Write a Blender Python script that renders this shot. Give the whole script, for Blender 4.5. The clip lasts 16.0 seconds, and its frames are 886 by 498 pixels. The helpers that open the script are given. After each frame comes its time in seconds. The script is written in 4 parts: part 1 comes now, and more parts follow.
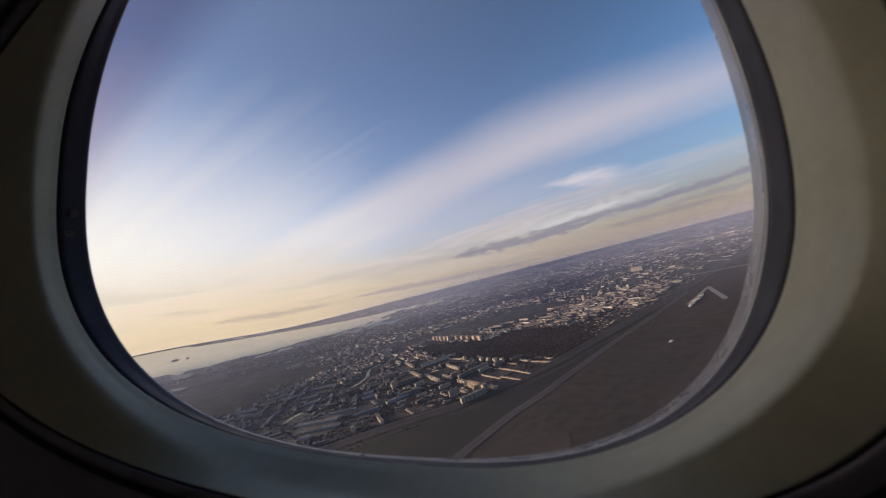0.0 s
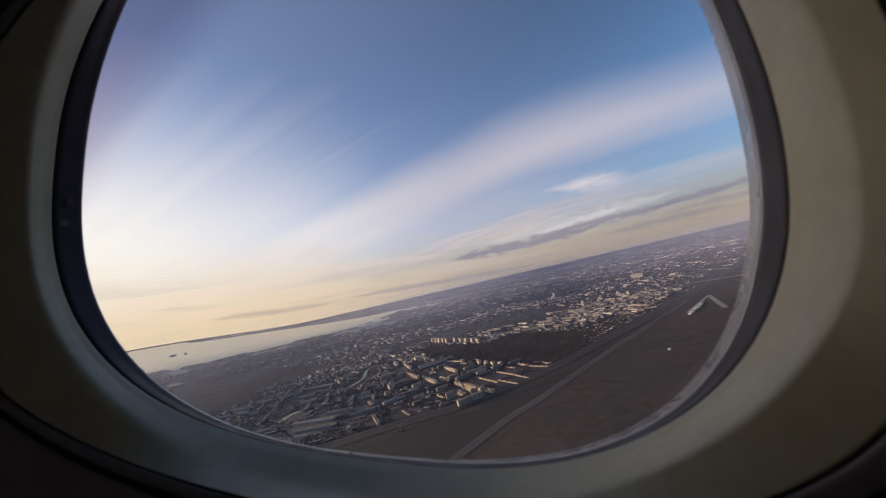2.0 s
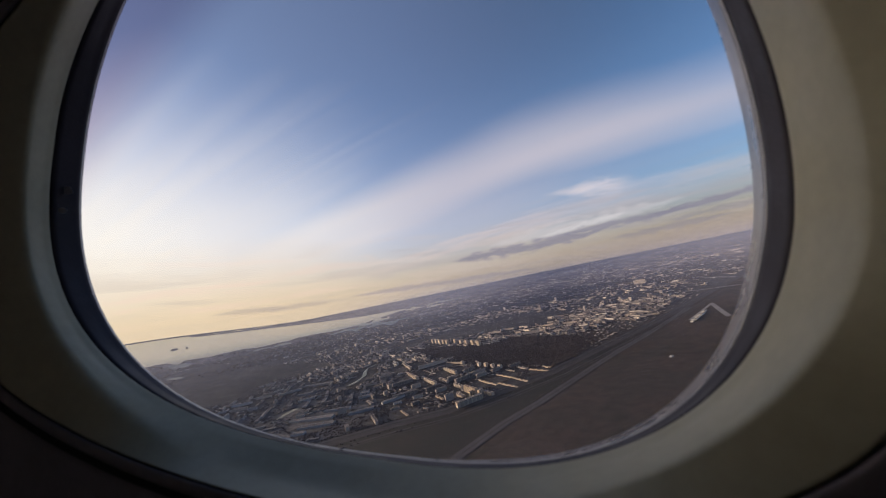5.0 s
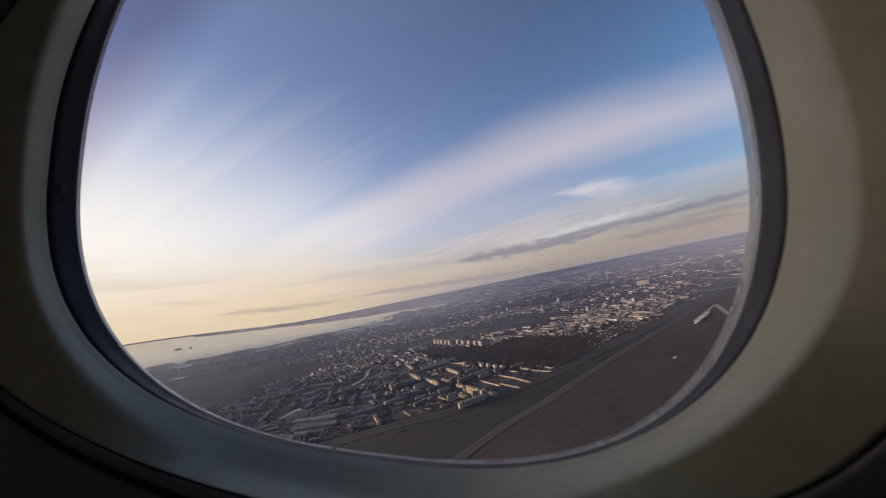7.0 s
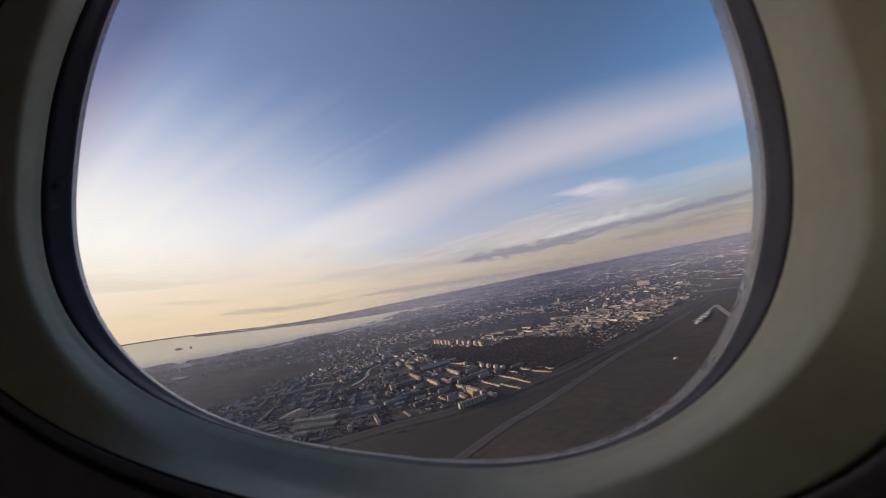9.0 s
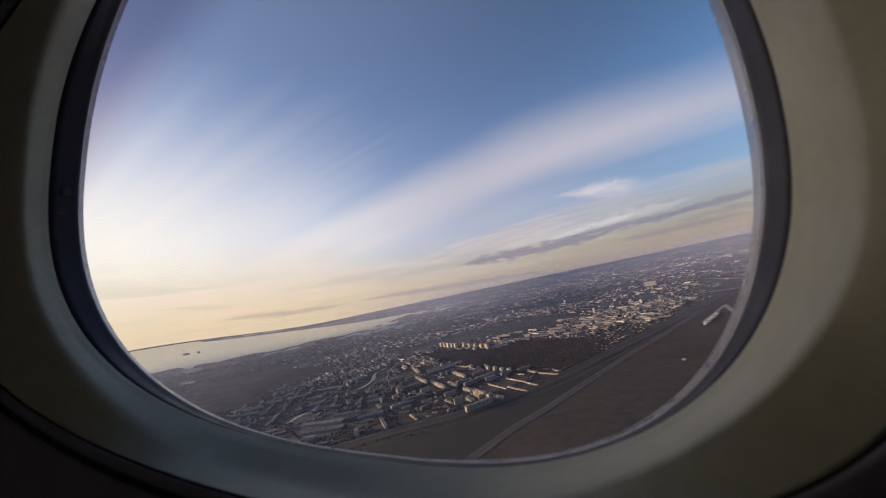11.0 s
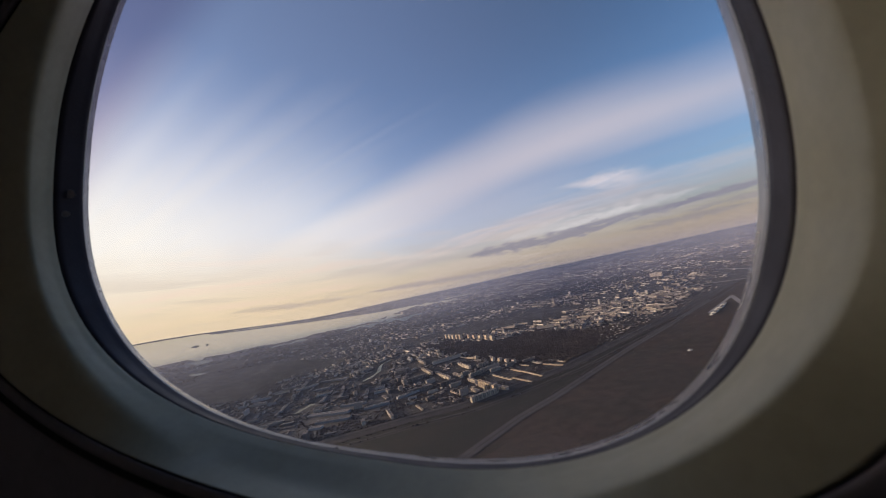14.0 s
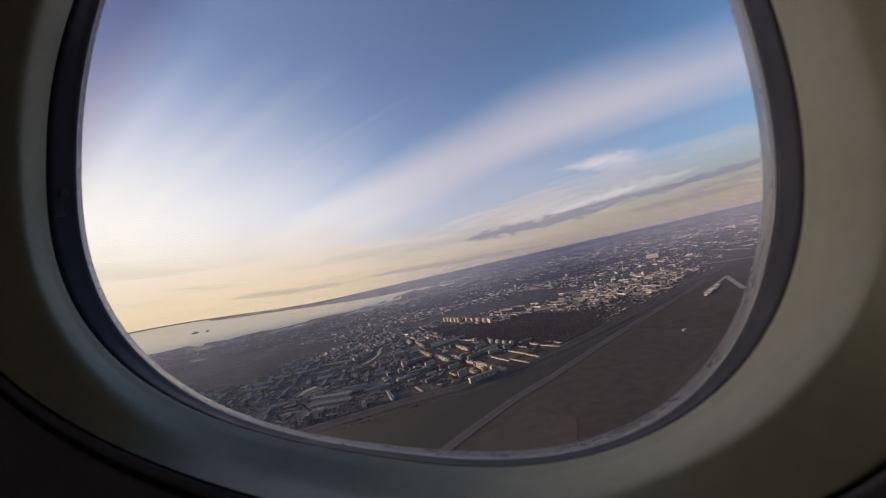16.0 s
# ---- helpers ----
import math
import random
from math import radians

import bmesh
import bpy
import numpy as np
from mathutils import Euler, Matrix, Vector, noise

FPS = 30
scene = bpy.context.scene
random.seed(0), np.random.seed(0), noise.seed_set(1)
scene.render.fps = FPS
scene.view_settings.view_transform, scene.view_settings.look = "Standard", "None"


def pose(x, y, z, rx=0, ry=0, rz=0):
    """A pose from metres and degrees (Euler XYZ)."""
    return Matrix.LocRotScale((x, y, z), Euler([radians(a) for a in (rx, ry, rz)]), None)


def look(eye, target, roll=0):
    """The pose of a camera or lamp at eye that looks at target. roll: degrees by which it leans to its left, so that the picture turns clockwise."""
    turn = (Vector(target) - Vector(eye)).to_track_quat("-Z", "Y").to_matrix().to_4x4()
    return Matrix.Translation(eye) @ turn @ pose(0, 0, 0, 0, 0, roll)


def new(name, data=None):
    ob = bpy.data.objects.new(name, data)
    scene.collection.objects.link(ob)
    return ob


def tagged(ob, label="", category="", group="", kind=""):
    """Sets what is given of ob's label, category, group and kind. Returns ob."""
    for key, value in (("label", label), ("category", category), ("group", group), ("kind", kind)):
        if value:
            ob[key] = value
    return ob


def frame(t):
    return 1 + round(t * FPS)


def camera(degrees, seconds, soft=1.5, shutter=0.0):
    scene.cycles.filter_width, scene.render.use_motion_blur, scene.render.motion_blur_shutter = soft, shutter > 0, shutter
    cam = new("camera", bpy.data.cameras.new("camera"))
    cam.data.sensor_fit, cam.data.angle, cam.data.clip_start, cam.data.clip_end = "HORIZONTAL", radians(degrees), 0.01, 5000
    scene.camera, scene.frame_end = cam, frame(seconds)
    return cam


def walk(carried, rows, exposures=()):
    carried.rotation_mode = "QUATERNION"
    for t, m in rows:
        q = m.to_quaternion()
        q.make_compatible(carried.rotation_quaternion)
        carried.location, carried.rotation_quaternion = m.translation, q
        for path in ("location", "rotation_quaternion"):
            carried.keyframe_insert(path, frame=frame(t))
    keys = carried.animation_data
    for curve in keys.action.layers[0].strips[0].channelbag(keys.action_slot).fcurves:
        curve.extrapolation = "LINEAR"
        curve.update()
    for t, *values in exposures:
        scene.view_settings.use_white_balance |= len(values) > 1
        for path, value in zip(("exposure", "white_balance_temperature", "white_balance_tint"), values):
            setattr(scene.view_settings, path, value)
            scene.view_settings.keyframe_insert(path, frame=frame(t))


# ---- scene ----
from mathutils import geometry

# ---------------------------------------------------------------- camera
EYE = 380.0                      # the aircraft's height over the town
cam = camera(103.7, 16.0, soft=1.0)
cam.data.dof.use_dof, cam.data.dof.focus_distance, cam.data.dof.aperture_fstop = True, 1500.0, 14.0
REF = pose(0, 0, EYE, 97.52, 0, 0) @ pose(0, 0, 0, 0, 0, -11.6)   # the window's own frame: x along the cabin, y up, z inboard
PATH = [
    (0.0, -0.0100, 0.0062, 0.0033, -0.96, 6.28, 14.40),
    (0.5, -0.0093, 0.0051, 0.0037, -0.72, 6.81, 14.75),
    (1.0, -0.0078, 0.0047, 0.0037, -0.37, 6.99, 14.38),
    (1.5, -0.0064, 0.0041, 0.0029, -0.17, 7.13, 14.37),
    (2.0, -0.0075, 0.0049, 0.0027, -0.93, 6.60, 12.98),
    (2.5, -0.0076, 0.0050, 0.0023, -1.23, 6.37, 12.44),
    (3.0, -0.0073, 0.0045, 0.0017, -1.16, 6.36, 12.03),
    (3.5, -0.0051, 0.0037, 0.0027, -0.73, 6.88, 11.44),
    (4.0, -0.0054, 0.0031, 0.0021, -0.51, 6.94, 11.41),
    (6.5, -0.0043, 0.0026, 0.0003, -0.63, 6.74, 11.68),
    (7.0, -0.0020, 0.0022, 0.0003, -0.15, 7.03, 11.41),
    (7.5, -0.0010, 0.0014, 0.0010, -0.02, 7.66, 11.70),
    (8.0, -0.0002, 0.0012, 0.0002, 0.00, 7.52, 11.60),
    (8.5, -0.0009, 0.0008, -0.0005, -0.13, 7.36, 11.40),
    (9.0, -0.0012, 0.0007, -0.0016, -0.10, 7.07, 11.34),
    (11.5, 0.0009, -0.0004, -0.0013, 0.65, 7.74, 12.00),
    (12.0, 0.0007, 0.0002, -0.0015, 0.50, 7.39, 11.74),
    (12.5, 0.0025, 0.0003, -0.0027, 0.91, 7.05, 11.34),
    (13.0, 0.0025, 0.0008, -0.0021, 1.25, 7.06, 11.23),
    (13.5, 0.0023, 0.0014, -0.0014, 1.49, 7.04, 11.60),
    (14.0, 0.0021, 0.0031, -0.0017, 1.56, 6.57, 12.22),
    (14.5, 0.0024, 0.0045, -0.0019, 2.03, 5.74, 11.53),
    (15.0, 0.0018, 0.0064, -0.0018, 1.86, 4.91, 11.78),
    (15.5, 0.0019, 0.0078, -0.0026, 1.71, 4.12, 12.43),
    (16.0, 0.0004, 0.0087, -0.0024, 1.72, 3.91, 12.85),
]
walk(cam, [(t, Matrix.Translation(REF @ Vector((x, y, z))) @ pose(0, 0, 0, 90 + up, 0, turn) @ pose(0, 0, 0, 0, 0, -lean))
           for t, x, y, z, turn, up, lean in PATH])
scene.view_settings.exposure = 0.0

# ---------------------------------------------------------------- node helpers
def tree_of(owner):
    owner.use_nodes = True
    t = owner.node_tree
    t.nodes.clear()
    return t


class Nodes:
    """Short hand for building node trees."""

    def __init__(self, owner):
        self.t = tree_of(owner)

    def node(self, kind, **settings):
        n = self.t.nodes.new(kind)
        for socket, value in settings.items():
            self.feed(n.inputs[socket.replace("_", " ")], value)
        return n

    def feed(self, socket, value):
        if isinstance(value, bpy.types.NodeSocket):
            self.t.links.new(value, socket)
        elif value is not None:
            socket.default_value = value

    def math(self, op, a, b=None, c=None, clamp=False):
        n = self.t.nodes.new("ShaderNodeMath")
        n.operation, n.use_clamp = op, clamp
        for i, v in enumerate((a, b, c)):
            if v is not None:
                self.feed(n.inputs[i], v)
        return n.outputs[0]

    def step(self, value, lo, hi, to_lo=0.0, to_hi=1.0):
        n = self.t.nodes.new("ShaderNodeMapRange")
        n.interpolation_type = "SMOOTHSTEP"
        for i, v in enumerate((value, lo, hi, to_lo, to_hi)):
            self.feed(n.inputs[i], v)
        return n.outputs[0]

    def mix(self, f, a, b, kind="MIX"):
        n = self.t.nodes.new("ShaderNodeMix")
        n.data_type, n.blend_type, n.clamp_factor = "RGBA", kind, True
        self.feed(n.inputs[0], f)
        self.feed(n.inputs[6], (*a, 1) if isinstance(a, tuple) and len(a) == 3 else a)
        self.feed(n.inputs[7], (*b, 1) if isinstance(b, tuple) and len(b) == 3 else b)
        return n.outputs[2]

    def noise(self, vector, scale, detail=4.0, rough=0.55, warp=0.0):
        n = self.t.nodes.new("ShaderNodeTexNoise")
        self.feed(n.inputs["Vector"], vector)
        self.feed(n.inputs["Scale"], scale)
        self.feed(n.inputs["Detail"], detail)
        self.feed(n.inputs["Roughness"], rough)
        self.feed(n.inputs["Distortion"], warp)
        return n.outputs[0]

    def vec(self, x, y, z):
        n = self.t.nodes.new("ShaderNodeCombineXYZ")
        for i, v in enumerate((x, y, z)):
            self.feed(n.inputs[i], v)
        return n.outputs[0]

    def out(self, shader, kind="ShaderNodeOutputMaterial"):
        o = self.t.nodes.new(kind)
        self.t.links.new(shader, o.inputs["Surface"])


# ---------------------------------------------------------------- sky and sun
SUN_AZ, SUN_UP = -74.0, 9.0        # degrees: to the left of the heading, over the horizon
sky_world = bpy.data.worlds.new("sky")
scene.world = sky_world
w = Nodes(sky_world)
coords = w.t.nodes.new("ShaderNodeTexCoord").outputs["Generated"]
split = w.t.nodes.new("ShaderNodeSeparateXYZ")
w.feed(split.inputs[0], coords)
dx, dy, dz = split.outputs
up = w.math("MAXIMUM", dz, 0.0)
air = w.t.nodes.new("ShaderNodeTexSky")
air.sky_type, air.sun_disc = "NISHITA", False
air.sun_elevation, air.sun_rotation = radians(SUN_UP), radians(SUN_AZ)
air.altitude, air.air_density, air.dust_density, air.ozone_density = 380, 1.0, 1.6, 2.0
azim = w.math("ARCTAN2", dx, dy)
aft = w.step(azim, 0.0, 0.85)
clear = w.mix(1.0, air.outputs[0], w.mix(aft, (0.138, 0.163, 0.209), (0.103, 0.158, 0.208)), "MULTIPLY")
high = w.step(dz, 0.30, 0.66, 1.0, w.step(azim, -0.1, 0.6, 0.93, 0.74))
clear = w.mix(1.0, clear, w.vec(high, high, high), "MULTIPLY")
# cirrus on a high level: s runs along the streaks, c across them
k = w.math("ADD", up, 0.06)
ca, sa = math.cos(radians(-62)), math.sin(radians(-62))
s_along = w.math("DIVIDE", w.math("ADD", w.math("MULTIPLY", dx, sa), w.math("MULTIPLY", dy, ca)), k)
c_across = w.math("DIVIDE", w.math("SUBTRACT", w.math("MULTIPLY", dx, ca), w.math("MULTIPLY", dy, sa)), k)
fibres = w.noise(w.vec(w.math("MULTIPLY", s_along, 0.22), w.math("MULTIPLY", c_across, 1.5), 0.3), 1.6, 6, 0.55, 0.25)
puffs = w.noise(w.vec(w.math("MULTIPLY", s_along, 0.5), w.math("MULTIPLY", c_across, 1.0), 4.0), 1.1, 5, 0.5, 0.3)
wisps = w.noise(w.vec(w.math("MULTIPLY", s_along, 0.9), w.math("MULTIPLY", c_across, 2.6), 1.7), 1.6, 5, 0.55, 0.4)
shift = w.math("ADD", c_across, w.math("MULTIPLY", w.math("SUBTRACT", puffs, 0.5), 0.28))
shift = w.math("SUBTRACT", shift, w.step(azim, 0.25, 0.9, 0.0, 0.24))
ends = w.step(s_along, 0.3, 2.6)                 # ahead the streak widens and melts into the haze
streak = w.math("MULTIPLY", w.step(shift, 1.58, 2.45), w.step(shift, w.math("ADD", 2.45, w.math("MULTIPLY", ends, 0.5)), w.math("ADD", 3.75, w.math("MULTIPLY", ends, 1.1)), 1.0, 0.0))
streak = w.math("MULTIPLY", streak, w.step(fibres, 0.2, 0.7, 0.80, 1.0))
streak = w.math("MULTIPLY", streak, w.step(azim, 0.30, 0.95, 1.0, 0.70))
# a smooth milky veil towards the sun, thinning upwards
lean_az = w.math("SUBTRACT", azim, w.math("MULTIPLY", w.math("SUBTRACT", dz, 0.3), 0.55))
lean_az = w.math("ADD", lean_az, w.math("MULTIPLY", w.math("SUBTRACT", wisps, 0.5), 0.22))
veil = w.math("MULTIPLY", w.step(lean_az, -1.35, 0.64, 0.82, 0.0), w.step(dz, 0.22, 0.76, 1.0, 0.0))
rays = w.noise(w.vec(w.math("MULTIPLY", s_along, 0.13), w.math("MULTIPLY", c_across, 4.6), 7.0), 1.6, 6, 0.6, 0.3)
veil = w.math("MULTIPLY", veil, w.math("MULTIPLY", w.step(fibres, 0.25, 0.7, 0.80, 1.0), w.step(rays, 0.32, 0.68, 0.70, 1.08)))
veil = w.math("MULTIPLY", veil, w.step(dy, -0.15, 0.4))
# a second, fainter streak under the first, and thin haze below it
second = w.math("MULTIPLY", w.step(shift, 3.75, 4.5), w.step(shift, 5.2, 6.6, 1.0, 0.25))
thin = w.math("MULTIPLY", second, w.step(wisps, 0.3, 0.7, 0.42, 0.78))
thin = w.math("MULTIPLY", thin, w.step(azim, 0.25, 0.75, 1.0, 0.55))
thin = w.math("MAXIMUM", thin, w.math("MULTIPLY", w.step(c_across, 2.6, 3.4, 0.0, 0.40), w.step(azim, 0.1, 0.6, 1.0, 0.3)))
cover = w.math("MAXIMUM", w.math("MAXIMUM", w.math("MULTIPLY", streak, 0.85), veil), w.math("ADD", thin, w.math("MULTIPLY", w.step(azim, -0.3, 0.7, 0.20, 0.08), w.step(dz, 0.28, 0.52, 1.0, 0.5))))
# glow round the low sun, and the haze along the horizon
sx, sy = math.sin(radians(SUN_AZ + 18)), math.cos(radians(SUN_AZ + 18))
toward = w.math("ADD", w.math("MULTIPLY", dz, 0.13), w.math("MULTIPLY", w.math("ADD", w.math("MULTIPLY", dx, sx), w.math("MULTIPLY", dy, sy)), 0.9915))
near_sun = w.step(toward, 0.45, 1.0)
cloud_tone = w.mix(near_sun, (0.655, 0.61, 0.668), (0.98, 0.92, 0.88))
sky_tone = w.mix(cover, clear, cloud_tone)
glow = w.math("MULTIPLY", w.step(toward, 0.62, 1.04), w.step(wisps, 0.2, 0.8, 0.85, 1.0))
glow = w.math("MULTIPLY", glow, w.step(dz, 0.20, 0.56, 1.0, 0.02))
sky_tone = w.mix(glow, sky_tone, w.mix(w.step(toward, 0.88, 1.0), (0.98, 0.93, 0.88), (1.12, 1.05, 0.92)))
ux, uy, uz = math.sin(radians(SUN_AZ)) * math.cos(radians(SUN_UP)), math.cos(radians(SUN_AZ)) * math.cos(radians(SUN_UP)), math.sin(radians(SUN_UP))
to_sun = w.math("ADD", w.math("MULTIPLY", dz, uz), w.math("ADD", w.math("MULTIPLY", dx, ux), w.math("MULTIPLY", dy, uy)))
# unseen glow round the sun, raised far up to light the surround's aft side
sky_tone = w.mix(w.step(to_sun, 0.905, 0.995), sky_tone, (16.0, 12.7, 8.3))
run = w.math("DIVIDE", w.math("SUBTRACT", azim, 0.43), 0.11)           # a lone wisp, thick at its head, with a long thin tail
body = w.math("ADD", 0.005, w.math("MULTIPLY", w.step(run, -1.1, 0.6), 0.024))
rise = w.math("SUBTRACT", dz, w.math("SUBTRACT", 0.188, w.math("MULTIPLY", run, 0.014)))
ragged = w.noise(w.vec(w.math("MULTIPLY", azim, 16.0), w.math("MULTIPLY", dz, 55.0), 5.0), 1.0, 7, 0.66, 0.7)
rise = w.math("ADD", w.math("DIVIDE", w.math("ABSOLUTE", rise), body), w.math("MULTIPLY", w.math("SUBTRACT", ragged, 0.5), 2.4))
wisp = w.math("MULTIPLY", w.step(rise, -0.2, 1.25, 0.85, 0.0), w.math("MULTIPLY", w.step(run, -1.25, -0.1), w.step(run, 0.35, 1.15, 1.0, 0.0)))
sky_tone = w.mix(wisp, sky_tone, (0.76, 0.71, 0.75))
low = w.step(dz, 0.0, w.step(near_sun, 0.3, 1.0, 0.19, 0.26), 1.0, 0.0)
horizon_tone = w.mix(near_sun, w.mix(aft, (0.56, 0.45, 0.33), (0.42, 0.315, 0.225)), (0.88, 0.67, 0.39))
sky_tone = w.mix(w.math("MULTIPLY", low, 0.92), sky_tone, horizon_tone)
# soft rosy and grey bands in the haze
bands = w.noise(w.vec(w.math("MULTIPLY", azim, 3.0), w.math("MULTIPLY", w.math("ADD", dz, w.math("MULTIPLY", azim, 0.05)), 30.0), 12.0), 1.0, 6, 0.6, 0.5)
in_haze = w.math("MULTIPLY", w.step(dz, 0.01, 0.04), w.step(dz, 0.10, 0.24, 1.0, 0.0))
sky_tone = w.mix(w.math("MULTIPLY", w.math("MULTIPLY", w.step(bands, 0.48, 0.66), in_haze), 0.40), sky_tone, w.mix(near_sun, (0.44, 0.40, 0.42), (0.62, 0.52, 0.45)))
sky_tone = w.mix(w.math("MULTIPLY", w.math("MULTIPLY", w.step(bands, 0.36, 0.50, 1.0, 0.0), in_haze), 0.35), sky_tone, w.mix(near_sun, (0.66, 0.56, 0.50), (1.0, 0.74, 0.60)))


def cloud(az0, az1, dz0, dz1, half, tear, opacity, tone):
    """A long torn cloud seen edge on, between two bearings and heights, with a ragged outline."""
    global sky_tone
    u = w.math("DIVIDE", w.math("SUBTRACT", azim, az0), az1 - az0)
    axis = w.math("ADD", dz0, w.math("MULTIPLY", u, dz1 - dz0))
    taper = w.math("MULTIPLY", w.step(u, -0.12, 0.25, 0.15, 1.0), w.step(u, 0.70, 1.12, 1.0, 0.15))
    far_off = w.math("DIVIDE", w.math("ABSOLUTE", w.math("SUBTRACT", dz, axis)), w.math("MULTIPLY", taper, half))
    inside = w.math("ADD", w.math("SUBTRACT", 1.0, far_off), w.math("MULTIPLY", w.math("SUBTRACT", shreds, 0.5), tear))
    mask = w.math("MULTIPLY", w.step(inside, 0.05, 0.75), w.math("MULTIPLY", w.step(u, -0.12, 0.05), w.step(u, 0.95, 1.1, 1.0, 0.0)))
    sky_tone = w.mix(w.math("MULTIPLY", mask, opacity), sky_tone, tone)


# a long grey bank of stratus low over the town, with sunlit tops, torn scraps under it and a thin layer ahead
shreds = w.noise(w.vec(w.math("MULTIPLY", azim, 27.0), w.math("MULTIPLY", dz, 92.0), 2.0), 1.0, 8, 0.66, 0.6)
cloud(0.16, 0.60, 0.100, 0.104, 0.024, 3.4, 0.32, (0.78, 0.74, 0.75))
cloud(0.28, 0.50, 0.091, 0.104, 0.013, 3.4, 0.40, (0.80, 0.77, 0.77))
cloud(0.055, 0.42, 0.078, 0.074, 0.021, 3.0, 0.86, (0.285, 0.27, 0.325))
cloud(0.34, 0.62, 0.087, 0.080, 0.0125, 3.6, 0.80, (0.280, 0.270, 0.330))
cloud(0.56, 0.98, 0.080, 0.090, 0.0115, 3.6, 0.82, (0.270, 0.262, 0.325))
cloud(0.47, 0.70, 0.046, 0.044, 0.011, 3.6, 0.62, (0.30, 0.27, 0.29))
cloud(0.60, 0.95, 0.060, 0.056, 0.009, 3.4, 0.55, (0.30, 0.28, 0.31))
cloud(-0.24, 0.24, 0.036, 0.013, 0.0105, 1.8, 0.62, (0.36, 0.315, 0.33))
cloud(-0.58, -0.33, 0.052, 0.034, 0.010, 2.6, 0.45, (0.46, 0.37, 0.33))
ground_side = w.step(dz, -0.02, 0.0)
sky_tone = w.mix(ground_side, (0.08, 0.08, 0.09), sky_tone)
w.out(w.node("ShaderNodeBackground", Color=sky_tone, Strength=1.0).outputs[0], "ShaderNodeOutputWorld")

sun_data = bpy.data.lights.new("sun", "SUN")
sun_data.energy, sun_data.angle, sun_data.color = 5.0, radians(0.6), (1.0, 0.77, 0.54)
sun = new("sun", sun_data)
sun_way = Vector((math.sin(radians(SUN_AZ)) * math.cos(radians(SUN_UP)), math.cos(radians(SUN_AZ)) * math.cos(radians(SUN_UP)), math.sin(radians(SUN_UP))))
sun.matrix_world = look((0, 0, 900), tuple(Vector((0, 0, 900)) - sun_way))

# ---------------------------------------------------------------- materials
def surface(name, tones, rough=0.8, scales=(0.02, 0.3), metal=0.0, bump=0.0, spec=0.3, shade=0.25, per_object=0.0, per_island=0.0):
    """A mottled surface: two tones blended by coarse noise and broken up by fine noise."""
    m = bpy.data.materials.new(name)
    n = Nodes(m)
    p = n.t.nodes.new("ShaderNodeNewGeometry").outputs["Position"] if per_object == 0 else n.t.nodes.new("ShaderNodeTexCoord").outputs["Object"]
    coarse = n.step(n.noise(p, scales[0], 5, 0.6, 0.4), 0.32, 0.68)
    fine = n.noise(p, scales[1], 4, 0.6)
    c = n.mix(coarse, tones[0], tones[1])
    if per_object:
        r = n.t.nodes.new("ShaderNodeObjectInfo").outputs["Random"]
        c = n.mix(n.math("MULTIPLY", r, per_object), c, tones[2])
    if per_island:
        r = n.t.nodes.new("ShaderNodeNewGeometry").outputs["Random Per Island"]
        c = n.mix(n.math("MULTIPLY", n.math("POWER", r, 3.0), per_island), c, tones[2])
    v = n.step(fine, 0.25, 0.75, 1 - shade, 1 + shade)
    c = n.mix(1.0, c, n.vec(v, v, v), "MULTIPLY")
    b = n.node("ShaderNodeBsdfPrincipled", Base_Color=c, Roughness=rough, Metallic=metal)
    b.inputs["Specular IOR Level"].default_value = spec
    if bump:
        bm_node = n.node("ShaderNodeBump", Strength=bump, Distance=0.001, Height=fine)
        n.feed(b.inputs["Normal"], bm_node.outputs[0])
    n.out(b.outputs[0])
    return m


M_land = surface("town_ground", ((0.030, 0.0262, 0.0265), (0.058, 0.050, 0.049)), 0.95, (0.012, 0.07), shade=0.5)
# paler than the town ground: haze of distance is put into these tones
M_far = surface("hazed_far_land", ((0.04664, 0.03861, 0.03929), (0.1458, 0.1179, 0.1137)), 0.95, (0.004, 0.02), shade=0.6)
M_field = surface("brown_field", ((0.0345, 0.0205, 0.0145), (0.0205, 0.0160, 0.0108)), 0.95, (0.0045, 0.03), shade=0.42)
M_dry = surface("dry_grass", ((0.04232, 0.02668, 0.02116), (0.03128, 0.02208, 0.01656)), 0.95, (0.010, 0.05), shade=0.25)
M_green = surface("winter_grass", ((0.006, 0.0068, 0.0044), (0.012, 0.0096, 0.0072)), 0.95, (0.008, 0.05), shade=0.35)
M_scrub = surface("scrub_ground", ((0.021, 0.0185, 0.0178), (0.034, 0.029, 0.027)), 0.95, (0.008, 0.05), shade=0.35)
M_asphalt = surface("worn_asphalt", ((0.047, 0.041, 0.043), (0.058, 0.050, 0.051)), 0.85, (0.02, 0.2), shade=0.12)
M_heath = surface("dark_heath", ((0.013, 0.0135, 0.0105), (0.044, 0.037, 0.034)), 0.95, (0.0035, 0.02), shade=0.6)
M_yard = surface("pale_yards", ((0.038, 0.0345, 0.0365), (0.070, 0.064, 0.068)), 0.9, (0.012, 0.06), shade=0.35)
M_ballast = surface("railway_ballast", ((0.03816, 0.0312, 0.03008), (0.05088, 0.0429, 0.04042)), 0.95, (0.02, 0.2), shade=0.25)
M_strip = surface("pale_concrete", ((0.17, 0.155, 0.15), (0.22, 0.20, 0.19)), 0.85, (0.02, 0.2), shade=0.1)
